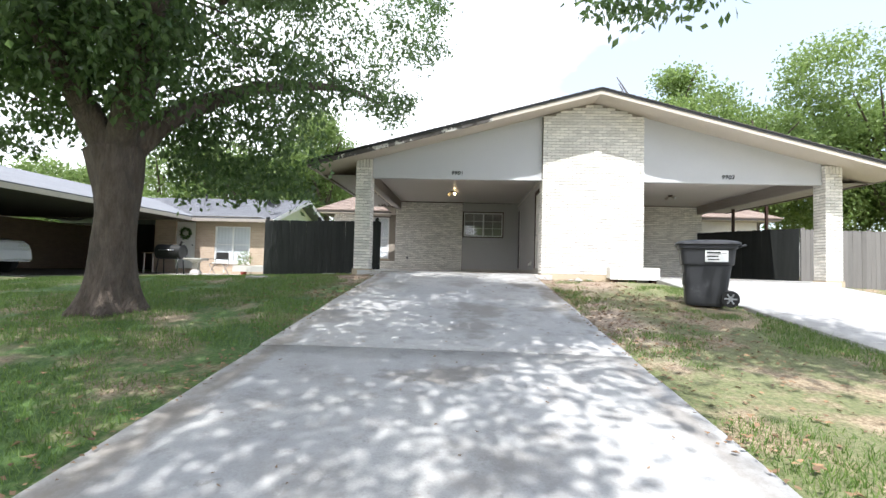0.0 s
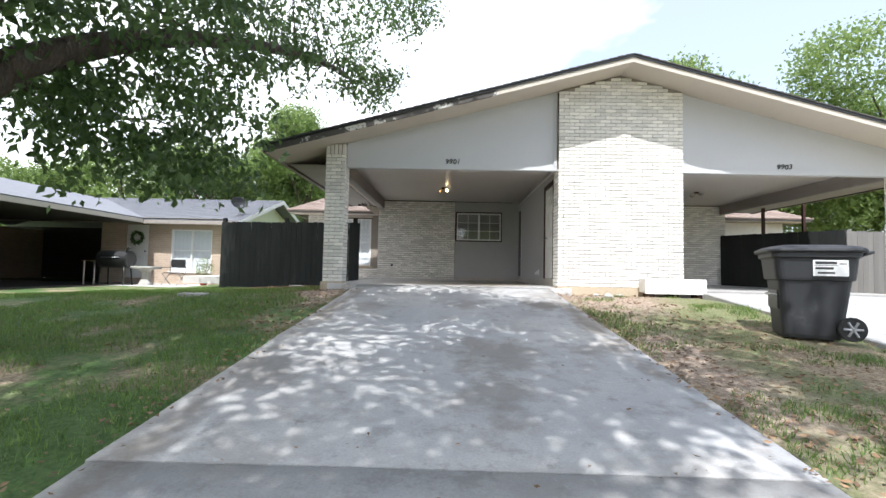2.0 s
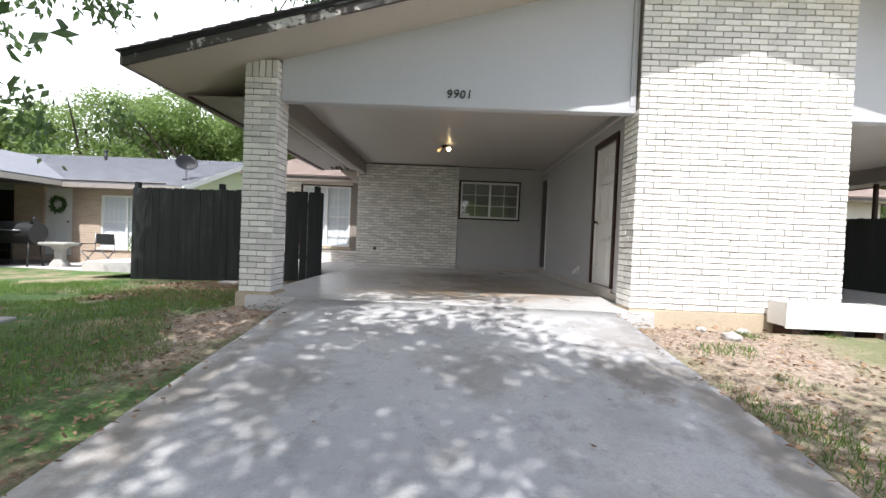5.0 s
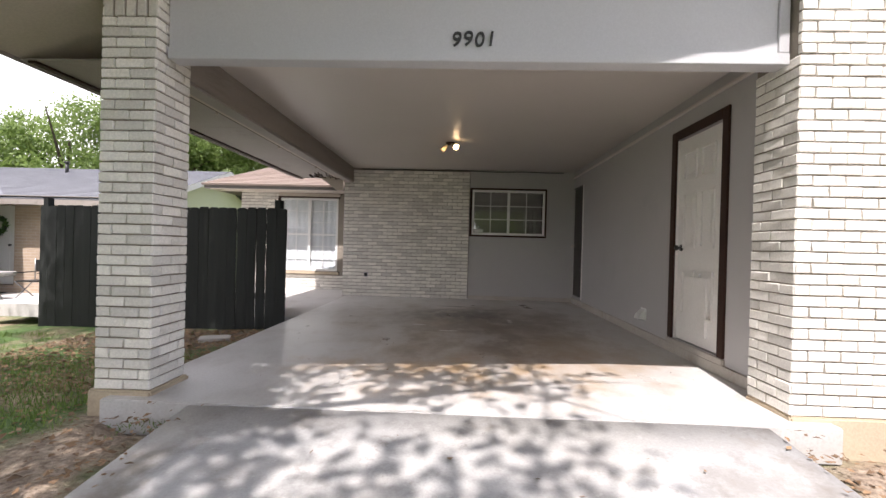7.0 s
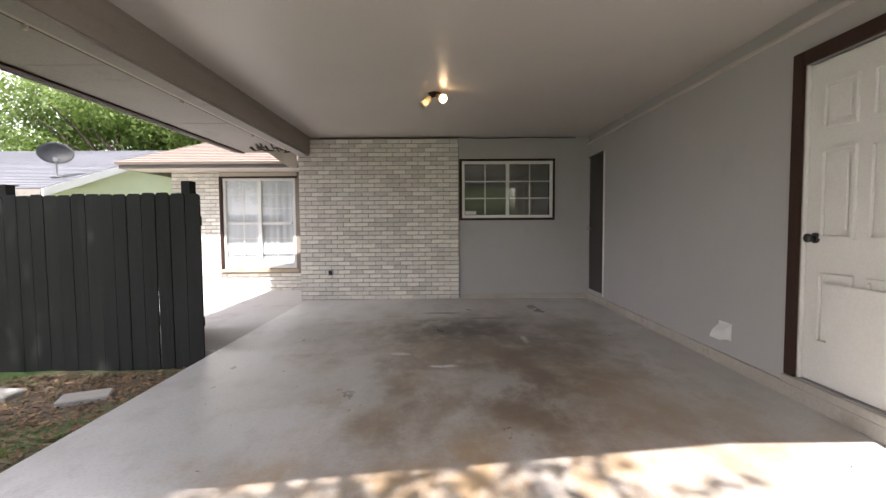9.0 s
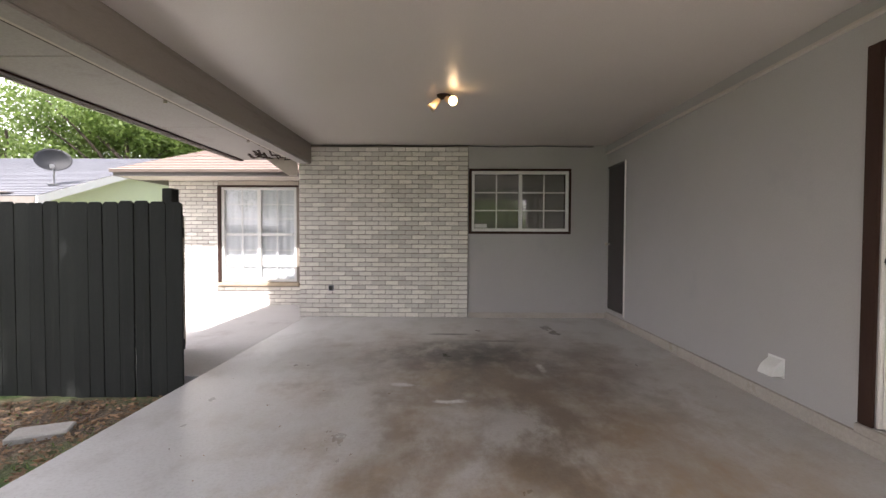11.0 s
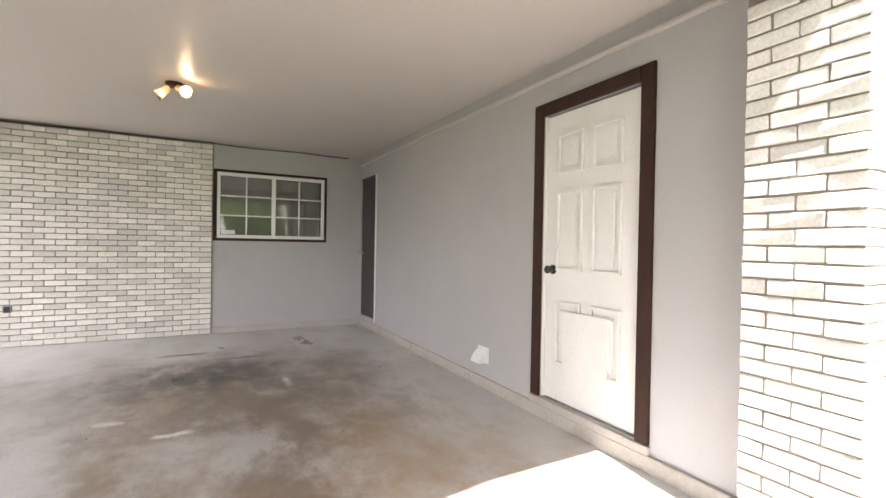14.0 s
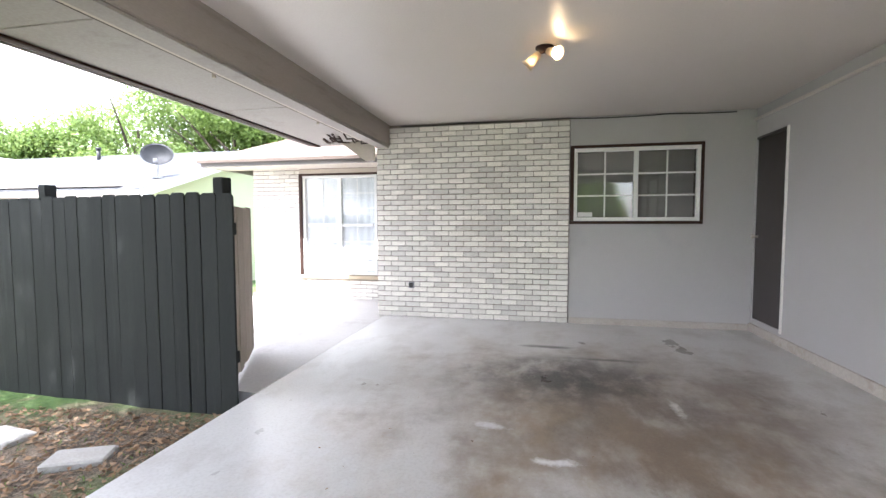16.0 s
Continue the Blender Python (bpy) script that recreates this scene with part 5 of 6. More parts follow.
neighbour_house()
bm = bmesh.new()
box(bm, -13.4, -7.6, 17.3, NY - 0.002, NZ - 0.2, NZ - 0.0, 0.01)
setting("patio_neighbour", bm, "patio", "pale concrete patio in front of the neighbour's door", "patio")


def side_carport():
    """The neighbour's open carport wing with a low eave."""
    c = thing("side_carport", (-13, 11, -0.4), "neighbour's open carport with grey roof and taupe eave board", "carport")
    bm = bmesh.new()
    roof_rows(bm, (-11.3, 22.6, 1.95), (-11.3, 6.0, 1.95), (-15.5, 6.0, 3.12), (-15.5, 22.6, 3.12), 22)
    roof_rows(bm, (-19.7, 6.0, 1.95), (-19.7, 22.6, 1.95), (-15.5, 22.6, 3.12), (-15.5, 6.0, 3.12), 22)
    part("roof", bm, "shingle_l", c, "grey asphalt shingles")
    slab("eave_board", -11.33, -11.28, 6.0, 18.93, 1.80, 1.94, "soffit", c, "beige eave board")
    # ceiling and end wall are coloured dark to stand for the carport's shade
    slab("ceiling_board", -19.6, -11.34, 6.05, 18.90, 1.82, 1.86, "dim", c, "carport ceiling, coloured dark for the shade under the roof")
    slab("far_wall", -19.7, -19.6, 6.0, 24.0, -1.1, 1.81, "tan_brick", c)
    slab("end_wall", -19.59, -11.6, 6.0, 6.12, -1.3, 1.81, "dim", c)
    for y in (6.3, 11.1):
        slab("post", -11.6, -11.46, y, y + 0.14, -1.2, 1.81, "wood", c)
    # this floor's darkness is shade given as colour
    slab("carport_floor", -19.6, -11.5, 6.2, 19.4, -0.9, -0.40, "shade_floor", c, "carport floor, coloured dark for the shade on it")


side_carport()


def parked_car():
    """A white sport utility vehicle, nose towards +x, seen deep in the neighbour's carport."""
    c = thing("car", Matrix.Identity(4), "white sport utility vehicle parked under the neighbour's carport", "car")
    bm = bmesh.new()
    prism(bm, [(0, 0.35), (0.05, 0.75), (0.25, 0.98), (1.15, 1.08), (1.75, 1.62), (3.9, 1.66), (4.45, 1.1), (4.5, 0.4)], "y", -0.9, 0.9)
    bmesh.ops.bevel(bm, geom=bm.edges[:], offset=0.06, segments=3, affect="EDGES")
    place(part("body", bm, "car_paint", c), None)
    bm = bmesh.new()
    prism(bm, [(1.25, 1.12), (1.80, 1.56), (3.8, 1.58), (4.15, 1.12)], "y", -0.905, 0.905)
    place(part("side_window", bm, "tint", c, "dark side glass"), None)
    for x in (0.85, 3.65):
        for s in (-1, 1):
            bm = bmesh.new()
            tube(bm, [(x, s * 0.68, 0.36), (x, s * 0.7, 0.36), (x, s * 0.9, 0.36), (x, s * 0.92, 0.36)], [0.33, 0.36, 0.36, 0.33], 28)
            w = place(part("wheel", bm, "rubber", c), None)
            bm = bmesh.new()
            tube(bm, [(x, s * 0.9, 0.36), (x, s * 0.93, 0.36)], 0.21, 20)
            place(part("rim", bm, "steel", w), None)
    for s in (-0.62, 0.62):
        bm = bmesh.new()
        box(bm, -0.01, 0.12, s - 0.16, s + 0.16, 0.72, 0.88, 0.03)
        place(part("headlight", bm, "glass", c), None)
    c.matrix_world = Matrix.Translation((-13.45, 13.4, -0.40)) @ Matrix.Rotation(radians(180), 4, "Z")


parked_car()


def satellite_dish():
    t = thing("satellite_dish", Matrix.Identity(4), "grey satellite dish on a mast on the neighbour's roof", "satellite dish")
    bm = bmesh.new()
    rings = []
    for k in range(1, 7):
        r = k / 6
        rings.append([bm.verts.new((0.40 * r * math.cos(a), 0.10 * r * r - 0.1, 0.33 * r * math.sin(a))) for a in [i * math.tau / 28 for i in range(28)]])
    cv = bm.verts.new((0, -0.1, 0))
    for i in range(28):
        bm.faces.new((cv, rings[0][i], rings[0][(i + 1) % 28]))
    for a, b in zip(rings, rings[1:]):
        for i in range(28):
            bm.faces.new((a[i], b[i], b[(i + 1) % 28], a[(i + 1) % 28]))
    bmesh.ops.solidify(bm, geom=bm.faces[:], thickness=0.012)
    ob = place(part("reflector", bm, "dish", t, "", True), None)
    ob.matrix_basis = Matrix.Rotation(radians(-20), 4, "X") @ Matrix.Rotation(radians(180), 4, "Z")
    bm = bmesh.new()
    tube(bm, [(0, 0.12, -0.05), (0, 0.14, -0.30), (0, 0.05, -0.62)], 0.022, 8)
    place(part("mast", bm, "steel", t, "", True), None)
    bm = bmesh.new()
    tube(bm, [(0, -0.05, -0.30), (0, -0.42, -0.24)], 0.014, 8)
    box(bm, -0.05, 0.05, -0.50, -0.40, -0.28, -0.18, 0.012)
    place(part("feed_arm", bm, "steel", t), None)
    bm = bmesh.new()
    box(bm, -0.12, 0.12, -0.05, 0.16, -0.665, -0.63, 0.004)
    place(part("foot_plate", bm, "steel", t), None)
    t.matrix_world = Matrix.Translation((-8.17, 19.75, 2.715)) @ Matrix.Rotation(radians(38), 4, "Z") @ Matrix.Scale(0.76, 4)


satellite_dish()


def roof_pipe(x, y, z):
    t = thing("vent_pipe", (x, y, z), "dark plumbing vent pipe on the neighbour's roof", "vent pipe")
    bm = bmesh.new()
    tube(bm, [(x, y, z - 0.1), (x, y, z + 0.28)], 0.05, 12)
    tube(bm, [(x, y, z + 0.28), (x, y, z + 0.34)], 0.075, 12)
    part("pipe", bm, "black", t, "", True)


roof_pipe(-12.8, 22.5, 3.11)


# ---- things on the neighbour's patio ----
def wreath():
    t = thing("wreath", (-11.87, NY + 0.02, 1.28), "dark round wreath hanging on the white front door", "wreath")
    bm = bmesh.new()
    rnd = random.Random(8)
    for k in range(300):
        a = rnd.uniform(0, math.tau)
        r = 0.20 + rnd.gauss(0, 0.035)
        c = Vector((-11.87 + r * math.cos(a), NY + 0.0 + rnd.uniform(-0.04, 0.03), 1.28 + r * math.sin(a)))
        d = Vector((rnd.gauss(0, 1), rnd.gauss(0, 0.5), rnd.gauss(0, 1))).normalized() * 0.05
        s = d.orthogonal().normalized() * 0.018
        bm.faces.new([bm.verts.new(p) for p in (c - d, c + s, c + d, c - s)])
    part("twigs", bm, "leaf_dark", t)
    bm = bmesh.new()
    pts = [(-11.87 + 0.2 * math.cos(a), NY + 0.015, 1.28 + 0.2 * math.sin(a)) for a in [i * math.tau / 24 for i in range(25)]]
    tube(bm, pts, 0.03, 8)
    part("ring", bm, "black", t)


wreath()


def barrel_grill():
    z = NZ
    x, y = -11.3, 17.75
    t = thing("barrel_grill", (x, y, z), "black barrel barbecue grill on legs with a side shelf", "grill")
    bm = bmesh.new()
    tube(bm, [(x - 0.50, y, z + 0.86), (x - 0.48, y, z + 0.86), (x + 0.48, y, z + 0.86), (x + 0.50, y, z + 0.86)], [0.27, 0.29, 0.29, 0.27], 26)
    part("barrel", bm, "black", t)
    bm = bmesh.new()
    tube(bm, [(x + 0.45, y - 0.15, z + 1.1), (x + 0.52, y - 0.15, z + 1.26), (x + 0.55, y - 0.15, z + 1.22)], 0.045, 10)
    part("chimney", bm, "black", t, "", True)
    for dx in (-0.38, 0.38):
        for dy in (-0.22, 0.22):
            bm = bmesh.new()
            tube(bm, [(x + dx, y + dy * 0.7, z + 0.7), (x + dx * 1.1, y + dy, z)], 0.022, 8)
            part("leg", bm, "black", t, "", True)
    slab("side_shelf", x - 1.0, x - 0.56, y - 0.25, y + 0.25, z + 0.78, z + 0.81, "wood", t, "weathered wooden shelf")
    for dx in (-0.97, -0.62):
        slab("shelf_leg", x + dx, x + dx + 0.04, y - 0.2, y - 0.16, z, z + 0.78, "steel", t)
    bm = bmesh.new()
    tube(bm, [(x - 0.3, y - 0.31, z + 0.92), (x + 0.3, y - 0.31, z + 0.92)], 0.016, 8)
    part("handle", bm, "steel", t, "", True)


barrel_grill()


def stone_bench():
    x, y, z = -10.4, 17.95, NZ
    t = thing("garden_table", (x, y, z), "low grey stone garden table on a pedestal", "table")
    bm = bmesh.new()
    loft(bm, [(z + 0.55, 0.36, 0.28, 0.05, 0), (z + 0.60, 0.38, 0.30, 0.06, 0), (z + 0.64, 0.37, 0.29, 0.06, 0)])
    bmesh.ops.translate(bm, vec=(x, y, 0), verts=bm.verts)
    part("tabletop", bm, "stone", t)
    bm = bmesh.new()
    loft(bm, [(z, 0.2, 0.16, 0.04, 0), (z + 0.08, 0.18, 0.14, 0.04, 0), (z + 0.2, 0.11, 0.09, 0.04, 0), (z + 0.45, 0.11, 0.09, 0.04, 0), (z + 0.548, 0.2, 0.16, 0.04, 0)])
    bmesh.ops.translate(bm, vec=(x, y, 0), verts=bm.verts)
    part("pedestal", bm, "stone", t)


stone_bench()


def folding_chair():
    x, y, z = -9.7, 18.35, NZ
    t = thing("folding_chair", (x, y, z), "black fabric folding camp chair with grey metal frame", "chair")
    slab("seat", x - 0.25, x + 0.25, y - 0.25, y + 0.2, z + 0.42, z + 0.445, "black", t, "", 0.008)
    slab("backrest", x - 0.25, x + 0.25, y + 0.22, y + 0.25, z + 0.62, z + 0.90, "black", t, "", 0.008)
    for s in (-1, 1):
        bm = bmesh.new()
        tube(bm, [(x + s * 0.27, y - 0.28, z), (x + s * 0.27, y + 0.22, z + 0.43)], 0.013, 8)
        part("leg", bm, "steel", t, "", True)
        bm = bmesh.new()
        tube(bm, [(x + s * 0.285, y + 0.28, z), (x + s * 0.285, y - 0.24, z + 0.43)], 0.013, 8)
        part("leg", bm, "steel", t, "", True)
        bm = bmesh.new()
        tube(bm, [(x + s * 0.27, y + 0.235, z + 0.40), (x + s * 0.27, y + 0.235, z + 0.92)], 0.012, 8)
        part("back_post", bm, "steel", t, "", True)
        slab("armrest", x + s * 0.27 - 0.025, x + s * 0.27 + 0.025, y - 0.26, y + 0.22, z + 0.61, z + 0.63, "black", t, "", 0.005)


folding_chair()


# ---- foliage ----
def leaf_cloud(lobes, count, size, seed, droop=0.5, clump=0.35, per=14):
    """Corners and faces of many small pointed leaves in twiggy clumps within lobes (centre, radii, weight)."""
    rng = np.random.default_rng(seed)
    wts = np.array([w for _, _, w in lobes], float)
    which = rng.choice(len(lobes), size=count // per, p=wts / wts.sum())
    cen = np.array([c for c, _, _ in lobes])[which]
    rad = np.array([r for _, r, _ in lobes])[which]
    d = rng.normal(size=(len(which), 3))
    d /= np.linalg.norm(d, axis=1)[:, None]
    r = rng.uniform(0.25, 1.0, size=(len(which), 1)) ** 0.55
    hub = cen + rad * d * r
    hub = np.repeat(hub, per, axis=0) + rng.normal(size=(len(which) * per, 3)) * clump * np.array([1, 1, 0.7])
    n = len(hub)
    ax = rng.normal(size=(n, 3)) + np.array([0, 0, -droop * 2])
    ax /= np.linalg.norm(ax, axis=1)[:, None]
    sd = np.cross(ax, rng.normal(size=(n, 3)))
    sd /= np.linalg.norm(sd, axis=1)[:, None]
    up = np.cross(ax, sd)
    ln = size * rng.uniform(0.6, 1.25, size=(n, 1))
    wd = ln * rng.uniform(0.20, 0.30, size=(n, 1))
    v = np.stack([hub, hub + ax * ln * 0.45 + sd * wd + up * wd * 0.25, hub + ax * ln, hub + ax * ln * 0.45 - sd * wd + up * wd * 0.25], 1).reshape(-1, 3)
    f = np.arange(n * 4).reshape(-1, 4)
    return v, f


def leaves(name, parent, lobes, count, size, seed, mat, label="", **kw):
    v, f = leaf_cloud(lobes, count, size, seed, **kw)
    me = from_arrays(name, v.tolist(), f.tolist(), mat)
    ob = new(name, me)
    ob.parent = parent
    ob.matrix_parent_inverse = parent.matrix_world.inverted()
    return tagged(ob, label)


def rough_tube(bm, pts, radii, sides, seed, amp):
    n0 = len(bm.verts)
    tube(bm, pts, radii, sides)
    bm.verts.ensure_lookup_table()
    for v in bm.verts[n0:]:
        k = 1 + amp * noise.noise(Vector((v.co.x * 5, v.co.y * 5, v.co.z * 1.4)) + Vector((seed, 0, 0)))
        c = min(pts, key=lambda p: (Vector(p) - v.co).length_squared)
        v.co = Vector(c) + (v.co - Vector(c)) * k


def smooth_path(pts, n):
    out = []
    for k in range(n + 1):
        u = k / n * (len(pts) - 1)
        i = min(int(u), len(pts) - 2)
        f = u - i
        p0, p1, p2, p3 = [Vector(pts[max(0, min(len(pts) - 1, j))]) for j in (i - 1, i, i + 1, i + 2)]
        out.append(0.5 * ((2 * p1) + (p2 - p0) * f + (2 * p0 - 5 * p1 + 4 * p2 - p3) * f * f + (3 * p1 - p0 - 3 * p2 + p3) * f ** 3))
    return [tuple(p) for p in out]


def shade_tree():
    x, y = -4.50, 6.45
    z = ground_z(x, y)
    t = thing("shade_tree", (x, y, z), "large old shade tree with rough bark on the lawn", "tree")
    bm = bmesh.new()
    pts = smooth_path([(x + 0.02, y, z - 0.25), (x, y, z + 0.15), (x - 0.02, y, z + 0.8), (x + 0.0, y, z + 1.5), (x - 0.08, y + 0.02, z + 2.15)], 40)
    rad = [0.255 + 0.17 * math.exp(-max(0, p[2] - z) * 4.2) + 0.10 * max(0, (p[2] - z - 1.3)) * 0.9 for p in pts]
    sides = 40
    rough_tube(bm, pts, rad, sides, 3, 0.13)
    for v in bm.verts:
        h = max(0.0, v.co.z - z)
        a = math.atan2(v.co.y - y, v.co.x - x)
        k = 1 + 0.22 * math.exp(-h * 3.2) * math.sin(a * 5 + 0.7)
        v.co.x, v.co.y = x + (v.co.x - x) * k, y + (v.co.y - y) * k
    part("trunk", bm, "bark", t, "thick flaring trunk", True)
    f = (x - 0.08, y + 0.02, z + 1.9)
    limbs = [
        ([f, (x - 0.55, y + 0.1, z + 2.7), (x - 1.5, y + 0.3, z + 4.0), (x - 2.8, y + 0.8, z + 5.4)], 0.22),
        ([f, (x + 0.15, y + 0.1, z + 2.9), (x + 0.35, y + 0.4, z + 4.4), (x + 0.6, y + 1.0, z + 6.4)], 0.24),
        ([f, (x + 0.4, y + 0.5, z + 2.8), (x + 0.9, y + 2.4, z + 4.0), (x + 1.6, y + 5.0, z + 5.0), (x + 2.0, y + 7.0, z + 5.4)], 0.18),
        ([f, (x + 0.6, y - 0.5, z + 3.3), (x + 2.0, y - 1.4, z + 5.0), (x + 4.2, y - 2.3, z + 6.6)], 0.19),
        ([f, (x - 0.3, y - 0.6, z + 3.0), (x - 0.6, y - 2.0, z + 4.6), (x - 0.4, y - 4.0, z + 6.2)], 0.18),
        ([f, (x - 0.8, y + 0.8, z + 2.6), (x - 1.6, y + 2.6, z + 3.4), (x - 1.8, y + 4.6, z + 3.6)], 0.13),
        ([(x + 0.9, y + 0.6, z + 4.6), (x + 2.4, y + 1.2, z + 6.6), (x + 4.6, y + 1.6, z + 7.9)], 0.11),
        ([(x + 2.4, y - 1.6, z + 5.2), (x + 4.4, y - 0.6, z + 5.6), (x + 6.2, y - 0.4, z + 4.9)], 0.06),
    ]
    for i, (p, r) in enumerate(limbs):
        bm = bmesh.new()
        sp = smooth_path(p, 18)
        rough_tube(bm, sp, [r * (1 - 0.8 * k / 18) for k in range(19)], 12, i, 0.15)
        part("limb", bm, "bark", t, "", True)
    rnd = random.Random(5)
    bm = bmesh.new()
    for p, r in limbs:
        sp = smooth_path(p, 10)
        for k in range(4, 11):
            for _ in range(3):
                a = Vector(sp[k])
                d = Vector((rnd.gauss(0, 1), rnd.gauss(0, 1), rnd.gauss(0.1, 0.6))).normalized()
                ln = rnd.uniform(0.6, 1.5)
                tube(bm, [a, a + d * ln * 0.5 + Vector((0, 0, 0.06)), a + d * ln + Vector((0, 0, -0.1))], [0.025, 0.015, 0.006], 5)
    tagged(part("twig", bm, "bark", t, "", True), "fine bare twigs of the crown", kind="stuff")
    visible = [
        ((-5.2, 7.4, 4.8), (3.0, 2.6, 2.0), 2.7), ((-4.9, 5.6, 3.3), (2.0, 1.2, 1.1), 1.5), ((-4.8, 10.8, 5.6), (2.6, 2.8, 1.7), 0.42),
        ((-2.9, 12.2, 5.4), (1.3, 1.8, 1.4), 0.6), ((-3.6, 9.0, 3.2), (1.4, 1.6, 1.0), 0.38), ((-7.8, 7.2, 4.2), (2.6, 3.0, 2.4), 2.0),
        ((-6.3, 9.6, 2.9), (1.4, 1.2, 0.8), 0.45), ((-4.5, 10.6, 2.9), (1.0, 1.0, 0.6), 0.14), ((-6.9, 6.9, 2.7), (1.5, 1.3, 1.0), 0.8),
        ((-3.1, 7.6, 2.9), (1.0, 1.0, 0.9), 0.28), ((-4.1, 5.9, 2.7), (1.2, 0.8, 0.8), 0.8), ((-3.9, 7.6, 1.75), (0.9, 0.6, 0.7), 0.3), ((-3.3, 8.3, 1.6), (1.0, 0.6, 0.55), 0.18), ((-5.4, 5.7, 2.8), (1.2, 0.8, 0.9), 0.8), ((-3.0, 10.0, 4.1), (1.0, 1.4, 0.9), 0.30), ((-1.3, 12.5, 6.7), (1.0, 1.6, 1.1), 0.6),
        ((-2.0, 13.2, 4.7), (0.6, 1.1, 0.6), 0.28), ((-4.9, 10.9, 1.95), (1.2, 0.8, 0.40), 0.20), ((-3.7, 8.2, 2.0), (1.2, 0.9, 0.5), 0.30),
    ]
    leaves("crown", t, visible, 47000, 0.12, 21, "leaf", "dense small-leaved crown with gaps", clump=0.165, per=44)
    overhead = [
        ((-1.4, 2.6, 6.4), (2.6, 3.6, 1.1), 2.1), ((0.0, 2.2, 6.7), (1.7, 1.6, 0.6), 1.1), ((-0.4, 0.1, 6.6), (2.0, 1.1, 0.6), 0.25), ((-2.6, 8.0, 7.2), (0.8, 1.0, 0.5), 0.45), ((-1.3, 7.0, 7.2), (1.7, 2.3, 0.8), 0.75), ((-3.4, 8.6, 7.0), (1.8, 2.4, 1.0), 1.3),
        ((-4.4, 2.0, 6.2), (3.0, 3.2, 1.2), 2.2), ((1.6, 4.6, 6.6), (1.6, 1.8, 0.6), 0.7), ((-0.9, -1.7, 6.4), (1.8, 1.5, 0.8), 1.0), ((-8.5, 4.0, 6.6), (3.0, 4.0, 1.2), 1.6), ((-4.8, 11.4, 7.3), (2.3, 1.5, 0.6), 1.3),
        ((-0.3, 5.2, 7.2), (1.6, 1.3, 0.5), 0.9), ((3.2, 2.2, 7.0), (1.4, 2.0, 0.6), 1.0), ((-3.3, 0.6, 6.8), (1.8, 1.8, 0.6), 0.4), ((-5.2, 5.0, 6.9), (2.6, 2.4, 0.7), 2.4), ((-6.5, 1.5, 6.6), (2.4, 2.2, 0.7), 0.9),
    ]
    leaves("upper_crown", t, overhead, 94000, 0.16, 22, "leaf", clump=0.30, per=110)
    tip = leaves("low_twig", t, [((2.3, 6.0, 3.36), (0.85, 0.5, 0.16), 1)], 460, 0.13, 23, "leaf", clump=0.16, per=12)
    tagged(tip, "leafy twig tips hanging from the crown", kind="stuff")


shade_tree()


def far_tree(x, y, h, r, seed, mat, count=40000, size=0.235, low=0.35):
    z = ground_z(x, y)
    t = thing("tree", (x, y, z), "tall leafy green tree standing behind the houses", "tree", "trees behind the houses")
    rnd = random.Random(seed)
    bm = bmesh.new()
    rough_tube(bm, smooth_path([(x, y, z - 0.2), (x + 0.1, y, z + h * 0.3), (x - 0.1, y, z + h * 0.75)], 10), [0.3 * (1 - 0.08 * k) for k in range(11)], 10, seed, 0.1)
    for k in range(7):
        a = rnd.uniform(0, math.tau)
        s = Vector((x, y, z + h * rnd.uniform(0.3, 0.55)))
        e = Vector((x + r * 0.75 * math.cos(a), y + r * 0.75 * math.sin(a), z + h * rnd.uniform(0.6, 0.9)))
        rough_tube(bm, smooth_path([s, s.lerp(e, 0.5) + Vector((0, 0, 0.3)), e], 6), [0.12 * (1 - 0.13 * j) for j in range(7)], 6, k, 0.1)
    part("trunk", bm, "bark", t, "", True)
    lobes = []
    for k in range(13):
        a, e = rnd.uniform(0, math.tau), rnd.uniform(low, 0.92)
        q = r * rnd.uniform(0.25, 0.75) * (1.1 - 0.5 * abs(e - 0.6))
        s = r * rnd.uniform(0.28, 0.48)
        lobes.append(((x + q * math.cos(a), y + q * math.sin(a), z + h * e - s * 0.2), (s, s, s * 0.75), s ** 2))
    leaves("crown", t, lobes, count, size, seed, mat, clump=0.36, per=30, droop=0.2)


for i, (x, y, h, r, m) in enumerate((
        (11.6, 28.0, 13.8, 3.2, "leaf_far"), (16.8, 27.5, 12.6, 5.2, "leaf_far"), (14.2, 31.0, 11.5, 4.6, "leaf_far"), (23.5, 26.5, 12.0, 4.8, "leaf_far"), (19.5, 33.0, 12.0, 4.5, "leaf_far"),
        (24.5, 19.0, 5.6, 3.6, "leaf_dark"), (29.0, 25.0, 9.0, 5.0, "leaf_far"), (-11.0, 36.0, 13.0, 4.4, "leaf_far"), (-17.5, 35.0, 10.0, 4.4, "leaf_far"),
        (-23.0, 34.0, 9.5, 4.4, "leaf_far"), (-29.0, 30.0, 7.0, 4.0, "leaf_far"), (-6.0, 40.0, 10.5, 4.2, "leaf_far"), (-37.0, 24.0, 10.0, 5.5, "leaf_dark"), (-14.0, 40.0, 10.0, 5.0, "leaf_dark"),
        (-6.0, -24.0, 10.0, 5.0, "leaf_far"), (5.0, -27.0, 9.0, 4.5, "leaf_far"), (14.0, -25.0, 10.0, 5.0, "leaf_far"))):
    far_tree(x, y, h, r, 30 + i, m)


